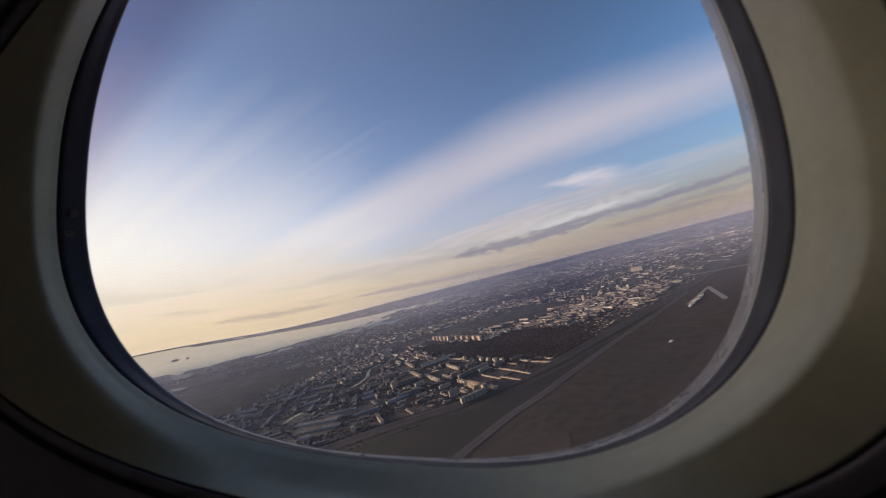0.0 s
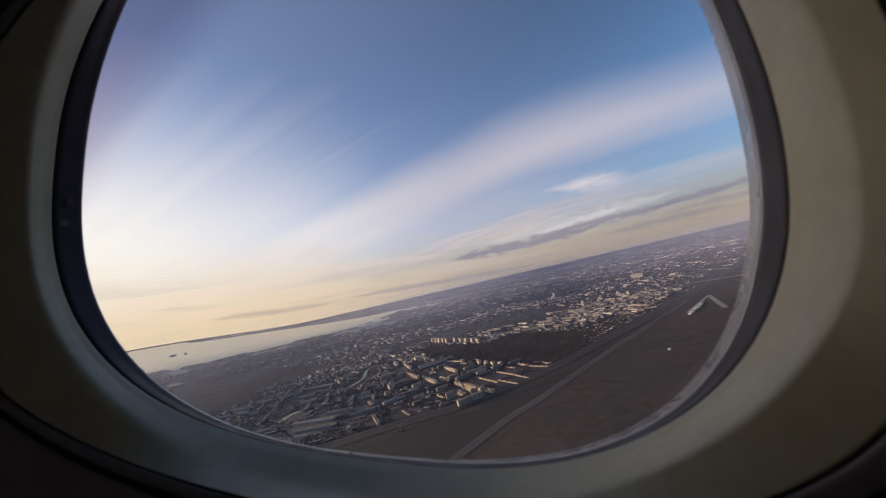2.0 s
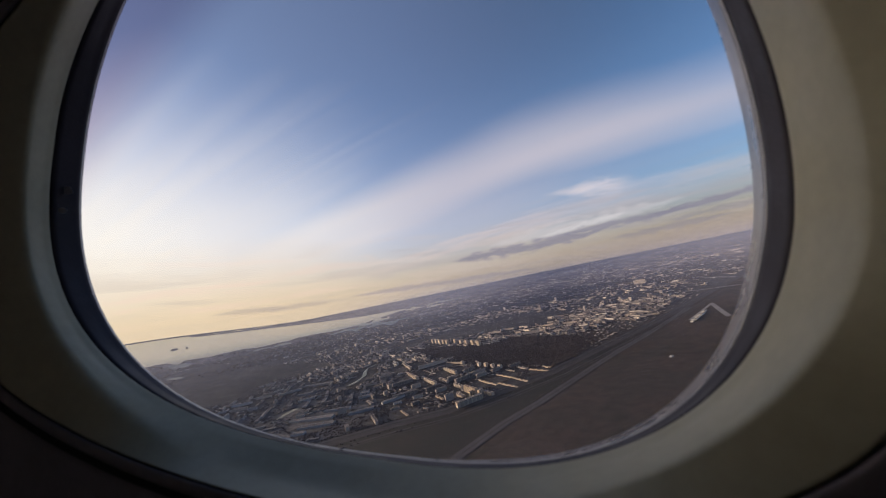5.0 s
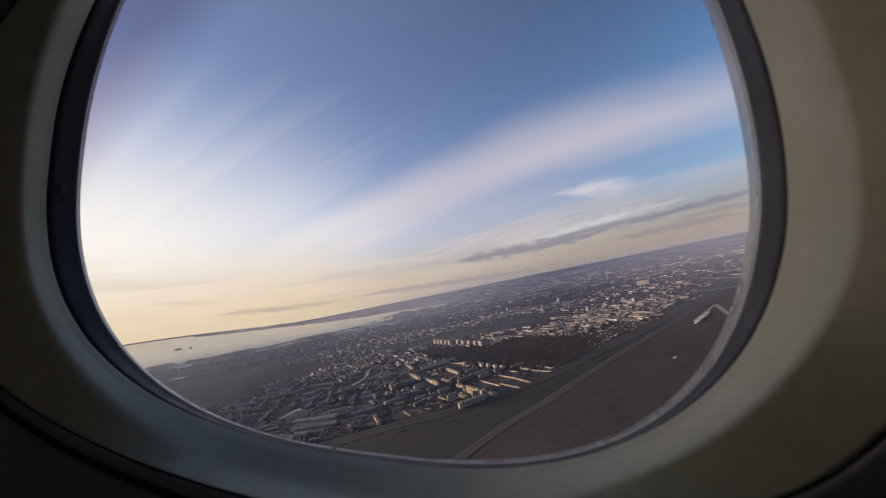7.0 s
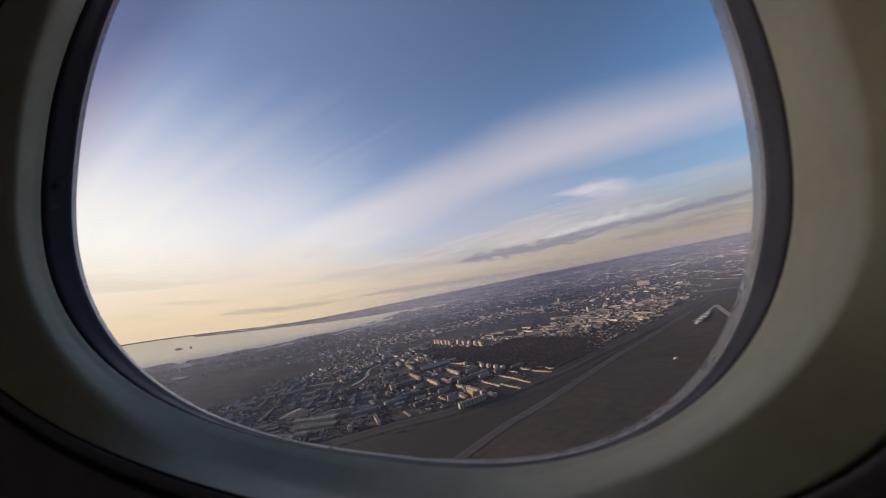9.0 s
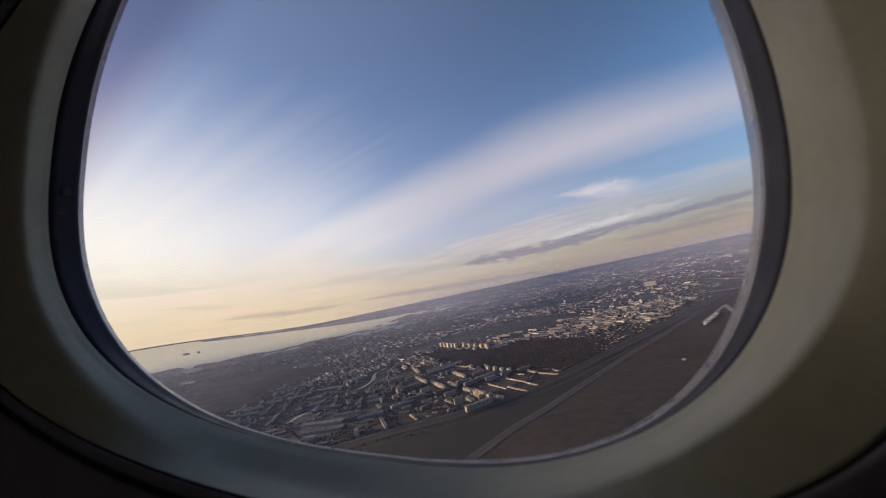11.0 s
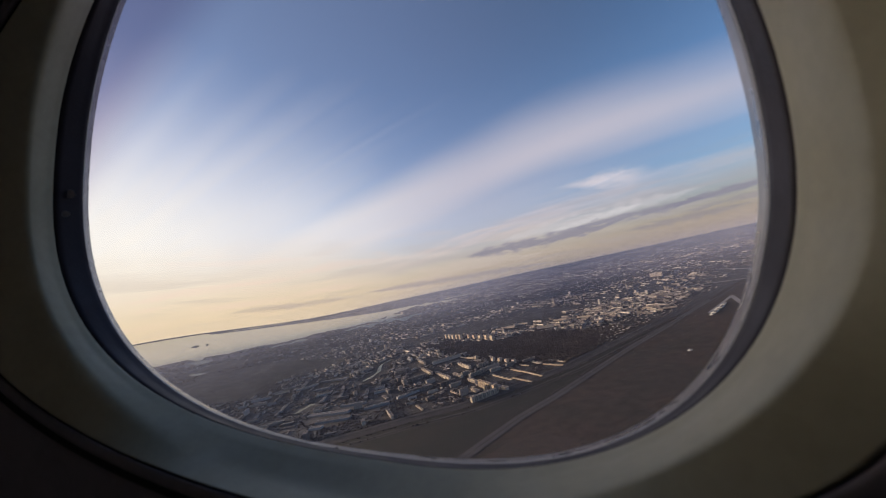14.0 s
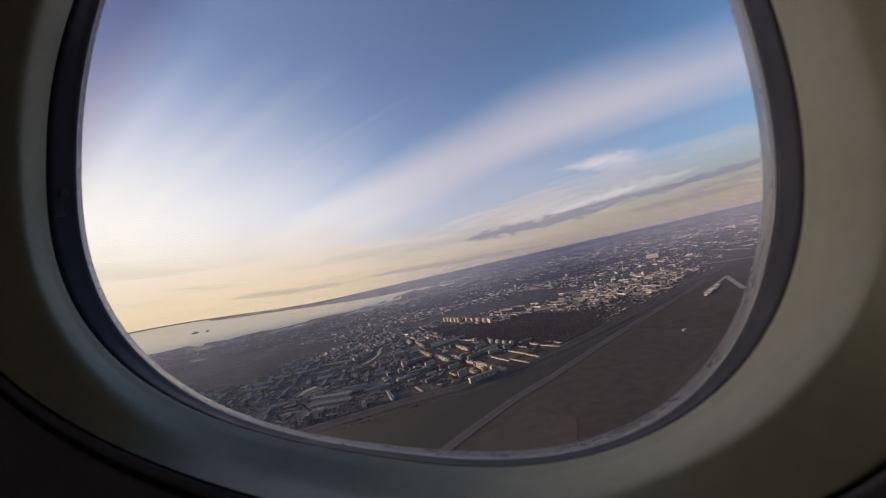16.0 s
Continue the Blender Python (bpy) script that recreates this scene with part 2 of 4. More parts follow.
M_trees = surface("bare_branches", ((0.04876, 0.04065, 0.04054), (0.064, 0.05326, 0.05135), (0.08838, 0.07289, 0.06621)), 1.0, (0.01, 0.2), spec=0.0, per_island=0.3)
M_roof = surface("bitumen_roof", ((0.060, 0.052, 0.053), (0.095, 0.083, 0.083), (0.20, 0.174, 0.168)), 0.9, (0.05, 0.5), per_object=0.7)
M_wall = surface("painted_panels", ((0.075, 0.065, 0.064), (0.115, 0.098, 0.094), (0.40, 0.34, 0.29)), 0.85, (0.05, 0.4), shade=0.3, per_object=0.9)
# brighter copy of the painted panels: low sunlight is put into the wall colour
M_sunlit = surface("sunlit_panels", ((0.28, 0.222, 0.170), (0.36, 0.288, 0.222), (0.50, 0.42, 0.34)), 0.85, (0.05, 0.4), shade=0.25, per_object=0.7)
M_brick = surface("orange_brick", ((0.33, 0.245, 0.170), (0.39, 0.295, 0.205), (0.42, 0.355, 0.28)), 0.9, (0.05, 0.4), shade=0.25, per_object=0.6)
M_glazing = surface("dark_glazing", ((0.05, 0.052, 0.058), (0.08, 0.08, 0.085)), 0.25, (0.05, 0.4), spec=0.5)
M_wood = surface("dark_bare_wood", ((0.046, 0.038, 0.0365), (0.070, 0.056, 0.052), (0.085, 0.070, 0.065)), 1.0, (0.006, 0.05), spec=0.0, per_island=0.2)
M_shed = surface("sheet_metal_roof", ((0.135, 0.131, 0.138), (0.19, 0.184, 0.192), (0.34, 0.33, 0.335)), 0.6, (0.03, 0.4), per_object=0.8, shade=0.12)
M_white = surface("white_sheet_metal", ((0.27, 0.262, 0.26), (0.34, 0.332, 0.326), (0.50, 0.485, 0.475)), 0.6, (0.03, 0.4), per_object=0.8, shade=0.12)
M_dark_roof = surface("dull_far_roofs", ((0.055, 0.048, 0.049), (0.09, 0.079, 0.079), (0.26, 0.23, 0.22)), 0.9, (0.02, 0.2), per_island=0.5)
M_town = surface("mixed_facades", ((0.09142, 0.07849, 0.07783), (0.1585, 0.1346, 0.1297), (0.54, 0.468, 0.40)), 0.9, (0.01, 0.2), per_island=0.9, shade=0.3)


def water_material():
    m = bpy.data.materials.new("calm_water")
    n = Nodes(m)
    p = n.t.nodes.new("ShaderNodeNewGeometry").outputs["Position"]
    ripple = n.noise(p, 0.02, 4, 0.6)
    deep = n.node("ShaderNodeBsdfDiffuse", Color=(0.11, 0.10, 0.085, 1))
    # the low sky's gold is put into the tint of the reflection
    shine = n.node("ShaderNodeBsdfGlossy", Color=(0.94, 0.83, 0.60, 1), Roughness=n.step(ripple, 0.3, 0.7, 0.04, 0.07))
    f = n.node("ShaderNodeFresnel", IOR=1.8)
    s_ = n.t.nodes.new("ShaderNodeMixShader")
    n.feed(s_.inputs[0], f.outputs[0])
    n.t.links.new(deep.outputs[0], s_.inputs[1]), n.t.links.new(shine.outputs[0], s_.inputs[2])
    n.out(s_.outputs[0])
    return m


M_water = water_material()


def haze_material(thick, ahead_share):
    """Bluish sheet that stands in for the haze of distance, densest about skyline level."""
    m = bpy.data.materials.new("haze_sheet")
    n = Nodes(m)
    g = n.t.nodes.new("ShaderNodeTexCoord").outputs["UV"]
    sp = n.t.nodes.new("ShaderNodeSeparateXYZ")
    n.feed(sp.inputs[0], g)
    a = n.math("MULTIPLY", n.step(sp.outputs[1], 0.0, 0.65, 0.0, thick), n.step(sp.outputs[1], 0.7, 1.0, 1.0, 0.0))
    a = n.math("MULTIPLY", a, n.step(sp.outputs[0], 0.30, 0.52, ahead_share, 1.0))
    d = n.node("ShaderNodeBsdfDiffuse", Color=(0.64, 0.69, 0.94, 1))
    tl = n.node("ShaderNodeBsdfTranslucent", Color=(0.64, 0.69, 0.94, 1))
    s = n.t.nodes.new("ShaderNodeMixShader")
    s.inputs[0].default_value = 0.5
    n.t.links.new(d.outputs[0], s.inputs[1]), n.t.links.new(tl.outputs[0], s.inputs[2])
    clear_node = n.t.nodes.new("ShaderNodeBsdfTransparent")
    o = n.t.nodes.new("ShaderNodeMixShader")
    n.feed(o.inputs[0], a)
    n.t.links.new(clear_node.outputs[0], o.inputs[1]), n.t.links.new(s.outputs[0], o.inputs[2])
    n.out(o.outputs[0])
    return m



def plastic(name, tone, rough, grain=0.12, spec=0.4, stain=0.12):
    """Moulded cabin plastic: fine leather grain and faint dirt."""
    m = bpy.data.materials.new(name)
    n = Nodes(m)
    p = n.t.nodes.new("ShaderNodeTexCoord").outputs["Object"]
    dirt = n.step(n.noise(p, 22.0, 5, 0.6, 0.5), 0.35, 0.75, 1.0, 1.0 - stain)
    speck = n.step(n.noise(p, 260.0, 3, 0.6), 0.3, 0.7, 0.96, 1.04)
    v = n.math("MULTIPLY", dirt, speck)
    c = n.mix(1.0, tone, n.vec(v, v, v), "MULTIPLY")
    b = n.node("ShaderNodeBsdfPrincipled", Base_Color=c, Roughness=n.step(n.noise(p, 60.0), 0.3, 0.7, rough - 0.06, rough + 0.06))
    b.inputs["Specular IOR Level"].default_value = spec
    bp = n.node("ShaderNodeBump", Strength=grain, Distance=0.0006, Height=n.noise(p, 900.0, 2))
    n.feed(b.inputs["Normal"], bp.outputs[0])
    n.out(b.outputs[0])
    return m


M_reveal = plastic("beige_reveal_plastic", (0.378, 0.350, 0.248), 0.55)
# the side panel's shade is put into its colour, far below the surround's beige
M_panel = plastic("shaded_panel_plastic", (0.16, 0.135, 0.148), 0.6)
M_seal = plastic("black_rubber", (0.034, 0.028, 0.040), 0.62, 0.2, 0.30, 0.3)
M_rim_glint = plastic("rim_highlight", (0.47, 0.45, 0.45), 0.35, 0.05, 0.5, 0.2)
M_spacer = plastic("pale_pane_edge", (0.20, 0.187, 0.20), 0.3, 0.05, 0.6, 0.3)
M_smear = plastic("dull_smear", (0.30, 0.27, 0.31), 0.6)
M_skin = plastic("painted_aluminium", (0.7, 0.7, 0.7), 0.4)
M_dark_floor = plastic("dark_floor", (0.035, 0.034, 0.045), 0.95, 0.3, 0.1)
M_gap = plastic("joint_and_groove_shade", (0.02, 0.02, 0.02), 0.8)
M_cabin = plastic("dim_cabin_lining", (0.62, 0.57, 0.55), 0.7)


def pane_material():
    """Scratched, slightly dusty acrylic: it lets the view through and scatters a little of the daylight."""
    m = bpy.data.materials.new("acrylic_pane")
    n = Nodes(m)
    p = n.t.nodes.new("ShaderNodeTexCoord").outputs["Object"]
    sp = n.t.nodes.new("ShaderNodeSeparateXYZ")
    n.feed(sp.inputs[0], p)
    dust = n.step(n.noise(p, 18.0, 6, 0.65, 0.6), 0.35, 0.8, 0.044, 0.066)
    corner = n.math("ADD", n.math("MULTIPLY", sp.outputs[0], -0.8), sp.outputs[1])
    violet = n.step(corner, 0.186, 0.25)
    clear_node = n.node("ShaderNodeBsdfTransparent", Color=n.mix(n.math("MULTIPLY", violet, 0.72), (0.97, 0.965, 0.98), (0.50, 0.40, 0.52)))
    film = n.node("ShaderNodeBsdfTranslucent", Color=(0.84, 0.75, 0.80, 1))
    gloss = n.node("ShaderNodeBsdfGlossy", Color=(1, 1, 1, 1), Roughness=0.02)
    f = n.node("ShaderNodeFresnel", IOR=1.2)
    a = n.t.nodes.new("ShaderNodeMixShader")
    n.feed(a.inputs[0], dust)
    n.t.links.new(clear_node.outputs[0], a.inputs[1]), n.t.links.new(film.outputs[0], a.inputs[2])
    b = n.t.nodes.new("ShaderNodeMixShader")
    n.feed(b.inputs[0], n.math("MULTIPLY", f.outputs[0], 0.6))
    n.t.links.new(a.outputs[0], b.inputs[1]), n.t.links.new(gloss.outputs[0], b.inputs[2])
    n.out(b.outputs[0])
    return m


M_pane = pane_material()


# ---------------------------------------------------------------- mesh helpers
def mesh_object(name, verts, faces, material, parent=None, smooth=False, label=""):
    me = bpy.data.meshes.new(name)
    me.from_pydata([tuple(v) for v in verts], [], faces)
    me.update()
    if material:
        me.materials.append(material)
    if smooth:
        me.polygons.foreach_set("use_smooth", [True] * len(me.polygons))
    ob = new(name, me)
    if parent:
        ob.parent = parent
    if label:
        tagged(ob, label)
    return ob


def loft(rings, closed=True):
    """Verts and faces of a skin over rings with equal counts."""
    n = len(rings[0])
    verts = [v for r in rings for v in r]
    faces = []
    for i in range(len(rings) - 1):
        for j in range(n if closed else n - 1):
            a, b = i * n + j, i * n + (j + 1) % n
            faces.append((a, b, b + n, a + n))
    return verts, faces


# ---------------------------------------------------------------- land
# Past NEAR metres the land climbs slowly towards the eye's level, which keeps the far shore within reach.
NEAR = 1500.0
NEAR_DOWN = math.degrees(math.atan(EYE / NEAR))


def horizon_lift(az):
    """Degrees by which the skyline stands over the eye's level."""
    u = min(1.0, max(0.0, (-20.0 - az) / 25.0))
    return 1.5 * u * u * (3 - 2 * u)


def reach(down):
    """How far off the land lies that is seen that many degrees under the skyline."""
    if down >= NEAR_DOWN:
        return EYE / math.tan(radians(down))
    u = NEAR_DOWN - max(down, 2.9)
    v = max(0.0, 2.9 - down)
    return NEAR + 85 * u + 5.2 * u * u + 202 * v + 135 * v * v


def place(x, y, h=0.0):
    """A spot of the map at height h over the land, and the scale of things there."""
    d = math.hypot(x, y)
    if d < NEAR:
        return Vector((x, y, h)), 1.0
    down = math.atan(EYE / d)
    r = reach(math.degrees(down))
    lift = radians(horizon_lift(math.degrees(math.atan2(x, y)))) * math.exp(-math.degrees(down) / 3.0)
    k_far = r / d
    side = min(1.0, max(0.0, (64.0 - abs(math.degrees(math.atan2(x, y)))) / 14.0))      # to the sides the plain stays level
    return Vector((x * k_far, y * k_far, (EYE - r * math.tan(down - lift)) * side + h * k_far)), k_far


dist = [0, 200, 400, 600, 750, 900, 1050, 1200, 1350, 1500] + [1500 * 1.07 ** i for i in range(1, 90)]
azs = [(-180 + 3 * i) for i in range(39)] + [-63 + 0.75 * i for i in range(1, 168)] + [63 + 3 * i for i in range(1, 40)]
verts, faces = [], []
for d in dist:
    for a in azs[:-1]:
        verts.append(place(d * math.sin(radians(a)), d * math.cos(radians(a)))[0] - Vector((0, 0, 0.4)))
nA = len(azs) - 1
for i in range(len(dist) - 1):
    for j in range(nA):
        q = (i * nA + j, i * nA + (j + 1) % nA, (i + 1) * nA + (j + 1) % nA, (i + 1) * nA + j)
        faces.append(q[::-1])
ground = mesh_object("ground", verts, faces, M_land, smooth=True)
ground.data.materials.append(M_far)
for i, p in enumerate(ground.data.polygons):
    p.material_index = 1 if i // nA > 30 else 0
tagged(ground, "dull brown and grey winter land under the town", "ground", kind="structure")


def interp(table, v):
    for (a, fa), (b, fb) in zip(table, table[1:]):
        if v <= b:
            return fa + (fb - fa) * max(0.0, (v - a) / (b - a))
    return table[-1][1]


def at_down(az, down):
    d = EYE / math.tan(radians(max(down, 0.02)))
    return d * math.sin(radians(az)), d * math.cos(radians(az))


# ---------------------------------------------------------------- water
SHORE = [(-75, 2.2), (-43.8, 2.31), (-42.1, 2.44), (-39.4, 2.4), (-38.1, 2.86), (-37.6, 2.52), (-34.7, 2.68), (-33.4, 2.56), (-31.4, 2.55), (-30, 2.62), (-28.6, 2.7), (-26.4, 2.6), (-24.9, 2.58), (-24, 2.4), (-21.7, 2.42), (-18.4, 2.6), (-15, 2.48), (-9.5, 1.84), (-7.5, 1.55)]
FAR_SHORE = [(-75, 0.13), (-36.8, 0.15), (-36.5, 0.30), (-33.1, 0.37), (-29.7, 0.4), (-26.1, 0.48), (-22.3, 0.66), (-18.2, 1.0), (-13.9, 1.29), (-9.4, 1.4), (-7.5, 1.43)]


def sheet(name, near_of, far_of, az0, az1, material, label, category, steps=160, rows=14, h=0.6):
    vs = []
    for j in range(rows + 1):
        for i in range(steps + 1):
            az = az0 + (az1 - az0) * i / steps
            n_, f_ = near_of(az), far_of(az)
            x, y = at_down(az, n_ + (f_ - n_) * j / rows)
            vs.append(place(x, y, h)[0])
    fs = [(j * (steps + 1) + i, j * (steps + 1) + i + 1, (j + 1) * (steps + 1) + i + 1, (j + 1) * (steps + 1) + i) for j in range(rows) for i in range(steps)]
    ob = mesh_object(name, vs, fs, material, smooth=True)
    return tagged(ob, label, category, kind="structure")


def wobble(az, size, f, seed=0.0):
    return size * noise.noise(Vector((az * f, seed, 0.0)))


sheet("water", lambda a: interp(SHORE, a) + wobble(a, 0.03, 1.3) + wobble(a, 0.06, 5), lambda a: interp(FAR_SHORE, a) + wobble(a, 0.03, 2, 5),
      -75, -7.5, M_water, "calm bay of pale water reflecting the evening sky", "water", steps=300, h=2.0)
# shallow inlets behind the shore: from and to (degrees of bearing), depth under the skyline at both ends, width
INLETS = [(-19.5, -5.4, 2.95, 3.05, 0.85), (-10.2, -0.8, 1.55, 2.0, 0.65), (-15.2, -9.8, 2.6, 2.45, 0.9), (-6, 2.5, 1.5, 1.5, 0.2), (-39.8, -36.9, 2.95, 3.1, 0.5), (-39.5, -37.6, 4.15, 4.35, 0.3), (-30.3, -27.5, 3.12, 3.0, 0.35), (-27.3, -24.8, 3.05, 2.95, 0.45), (-34.8, -26.4, 0.22, 0.13, 0.13)]


def inlet_edge(a, inlet, sgn):
    az0, az1, lo, hi, wide = inlet
    u = min(1.0, max(0.0, (a - az0) / (az1 - az0)))
    body = max(0.03, 0.55 + 1.3 * noise.noise(Vector((a * 0.55, 3 * lo + sgn, 0))) + 0.5 * noise.noise(Vector((a * 2.5, lo + sgn, 4))))
    return lo + (hi - lo) * u + sgn * 0.5 * wide * math.sin(math.pi * u) ** 0.6 * body


for inlet in INLETS:
    sheet("water", lambda a: inlet_edge(a, inlet, 1), lambda a: inlet_edge(a, inlet, -1), inlet[0], inlet[1], M_water, "shallow inlet of pale water behind the shore", "water", steps=80, rows=3, h=4.0)


def ribbon(name, line, width, material, h, parent=None, side=0.0):
    """A strip of ground cover along a line of map points."""
    pts = []
    for (x0, y0), (x1, y1) in zip(line, line[1:]):
        n_ = max(1, int(math.hypot(x1 - x0, y1 - y0) / 60))
        pts += [(x0 + (x1 - x0) * i / n_, y0 + (y1 - y0) * i / n_) for i in range(n_)]
    pts.append(line[-1])
    vs = []
    for i, (x, y) in enumerate(pts):
        a, b = pts[max(0, i - 1)], pts[min(len(pts) - 1, i + 1)]
        nx, ny = -(b[1] - a[1]), b[0] - a[0]
        l_ = math.hypot(nx, ny)
        wd = width(i / (len(pts) - 1)) if callable(width) else width
        for sgn in (-0.5, 0.5):
            o = side + sgn * wd
            vs.append(place(x + nx / l_ * o, y + ny / l_ * o, h)[0])
    fs = [(2 * i, 2 * i + 1, 2 * i + 3, 2 * i + 2) for i in range(len(pts) - 1)]
    return mesh_object(name, vs, [f[::-1] for f in fs], material, parent)


def patch(name, outline, material, h, label, category, cell=45.0):
    """A piece of ground cover filling an outline, with ragged edges."""
    inside = lambda x, y: sum(((b[1] > y) != (a[1] > y)) and x < (a[0] - b[0]) * (y - b[1]) / (a[1] - b[1]) + b[0] for a, b in zip(outline, outline[1:] + outline[:1])) % 2
    xs, ys = [p[0] for p in outline], [p[1] for p in outline]
    ring = []
    for (x0, y0), (x1, y1) in zip(outline, outline[1:] + outline[:1]):
        n_ = max(1, int(math.hypot(x1 - x0, y1 - y0) / cell))
        for i in range(n_):
            x, y = x0 + (x1 - x0) * i / n_, y0 + (y1 - y0) * i / n_
            ring.append(Vector((x + 0.3 * cell * noise.noise(Vector((x / 70, y / 70, 1))), y + 0.3 * cell * noise.noise(Vector((x / 70, y / 70, 9))))))
    inner = []
    gy = min(ys)
    while gy < max(ys):
        gx = min(xs)
        while gx < max(xs):
            if inside(gx, gy) and min((Vector((gx, gy)) - p).length for p in ring) > cell * 0.8:
                inner.append(Vector((gx, gy)))
            gx += cell * 2
        gy += cell * 2
    pts = ring + inner
    loop = [(i, (i + 1) % len(ring)) for i in range(len(ring))]
    v2, _, f2, _, _, _ = geometry.delaunay_2d_cdt(pts, loop, [], 1, 0.01)
    ob = mesh_object(name, [place(v.x, v.y, h)[0] for v in v2], [tuple(f) for f in f2], material)
    return tagged(ob, label, category, kind="structure")


def inside_of(outline, x, y):
    return sum(((b[1] > y) != (a[1] > y)) and x < (a[0] - b[0]) * (y - b[1]) / (a[1] - b[1]) + b[0] for a, b in zip(outline, outline[1:] + outline[:1])) % 2 == 1


# the railway and main road that bound the town, and the airfield in front of them
EDGE = [(-2600, 600), (-1300, 890), (-486, 1093), (-255, 1148), (-74, 1172), (82, 1237), (324, 1363), (711, 1643), (1217, 2013), (1731, 2434), (2352, 2925), (3400, 3650)]
BYPASS = [(-330, 560), (-88, 822), (-40, 874), (81, 996), (199, 1089), (381, 1253), (589, 1438), (886, 1680), (1384, 2110)]
FIELD = BYPASS[1:] + [(1731, 2434), (2352, 2925), (3400, 3650), (3400, 2300), (1600, 1000), (700, 500), (-100, 500)]
GREEN = EDGE[1:9] + BYPASS[::-1] + [(-1300, 500)]
WOOD = [(-420, 2640), (-200, 2630), (-20, 2420), (146, 2252), (384, 2330), (585, 2030), (640, 1850), (560, 1660), (379, 1440), (355, 1470), (191, 1640), (74, 1800), (-72, 2060), (-226, 2330)]
BROWN = [(621, 2240), (780, 1980), (800, 1800), (690, 1720), (560, 1930)]
HEATH = [(-3200, 3300), (-3402, 4477), (-2803, 4225), (-1598, 3380), (-999, 2882), (-1080, 2614), (-1305, 2557), (-1424, 2406), (-1334, 2074), (-1700, 2156), (-2400, 2700)]
SCRUB = [(620, 420), (350, 800), (620, 1030), (1000, 1330), (1200, 1400), (1200, 700)]
patch("ground_field", FIELD, M_field, 0.4, "brown ploughed airfield grass beyond the railway", "field")
patch("ground_field", SCRUB, M_dry, 0.9, "reddish dry grass on the open field", "field")
patch("ground_field", [(-40, 805), (40, 880), (110, 880), (180, 820), (150, 700), (-60, 700)], M_dry, 0.9, "reddish dry grass on the open field", "field", 25)
patch("ground_field", GREEN, M_green, 0.5, "dull green strip of grass between road and railway", "field")
patch("ground_field", WOOD, M_scrub, 0.8, "dark woodland floor", "ground")
patch("ground_field", HEATH, M_heath, 0.8, "dark marshy heath near the bay", "ground", 120)
patch("ground_yard", [(-1050, 1900), (-700, 2000), (-560, 1760), (-430, 1640), (-330, 1330), (-420, 1180), (-700, 1120), (-980, 1300), (-1150, 1600)], M_yard, 0.7, "pale grey yards of the workshops beside the railway", "ground", 60)
patch("ground_field", BROWN, M_dry, 1.1, "bare brown field beside the wood", "field")
railway = tagged(ribbon("road_railway", EDGE, 34, M_ballast, 1.0), "grey railway ballast with tracks along the town", "railway", kind="structure")
tagged(ribbon("road_main", EDGE, 15, M_asphalt, 1.3, side=34), "grey asphalt road beside the railway", "road", kind="structure")
bypass = tagged(ribbon("road_bypass", BYPASS, 34, M_ballast, 1.2), "wide grey dual carriageway across the grass", "road", kind="structure")
for o in (-8.5, 8.5):
    ribbon("carriageway", BYPASS, 11.5, M_asphalt, 1.5, bypass, side=o)
for o, wd in ((-52, 5), (-70, 3), (62, 4), (88, 6)):
    tagged(ribbon("road_lane", EDGE, wd, M_asphalt, 0.9, side=o), "narrow service lane beside the railway", "road", kind="structure")
for o in (-10, -3, 4, 11):
    ribbon("track", EDGE, 2.6, M_asphalt, 1.5, railway, side=o)
RUNWAY = [(1504, 2095), (1275, 1687)]
tagged(ribbon("road_runway", RUNWAY, 24, M_strip, 1.6), "short pale concrete airstrip on the brown field", "runway", kind="structure")
tagged(ribbon("road_taxiway", [(1145, 1771), (1290, 1900), (1435, 2031), (1500, 2090)], 16, M_strip, 1.7), "pale concrete apron beside the airstrip", "taxiway", kind="structure")
tagged(ribbon("road_highway", [(2476, 3081), (2602, 3910), (2747, 4931), (2700, 5140), (2400, 6400)], 34, M_strip, 3.0), "pale motorway across the far fields", "road", kind="structure")
tagged(ribbon("road_highway", [(2300, 2440), (2072, 2602), (1906, 2717), (1792, 2843), (1664, 2860)], 30, M_strip, 3.0), "pale motorway across the far fields", "road", kind="structure")
tagged(ribbon("water", [(-612, 1870), (-587, 1915), (-572, 1990), (-567, 2059), (-590, 2170), (-598, 2276), (-546, 2382)], lambda u: 6 + 30 * abs(math.sin(7.5 * u + 0.4)) * (1 - 0.5 * u), M_water, 1.5), "winding pond that mirrors the pale sky", "water", kind="structure")
tagged(ribbon("water", [(-800, 1500), (-790, 1560), (-765, 1620)], lambda u: 10 + 26 * u, M_water, 1.5), "small pond that mirrors the pale sky", "water", kind="structure")

# ---------------------------------------------------------------- buildings
def edge_y(x):
    return interp([(a, b) for a, b in EDGE], x)


def plots(x, y):
    """Garden plots lie along the railway past the wood."""
    return x > 430 and y < edge_y(x) + (400 if x < 1000 else 190)


def in_town(x, y, margin=70):
    if y < edge_y(x) + margin:
        return False
    if inside_of(WOOD, x, y) or inside_of(HEATH, x, y):
        return False
    az, d = math.degrees(math.atan2(x, y)), math.hypot(x, y)
    down = math.degrees(math.atan(EYE / d))
    if -75 < az < -7.5 and interp(FAR_SHORE, az) - 0.1 < down < interp(SHORE, az) + 0.16:
        return False
    return not any(i[0] < az < i[1] and inlet_edge(az, i, -1) - 0.05 < down < inlet_edge(az, i, 1) + 0.12 for i in INLETS)


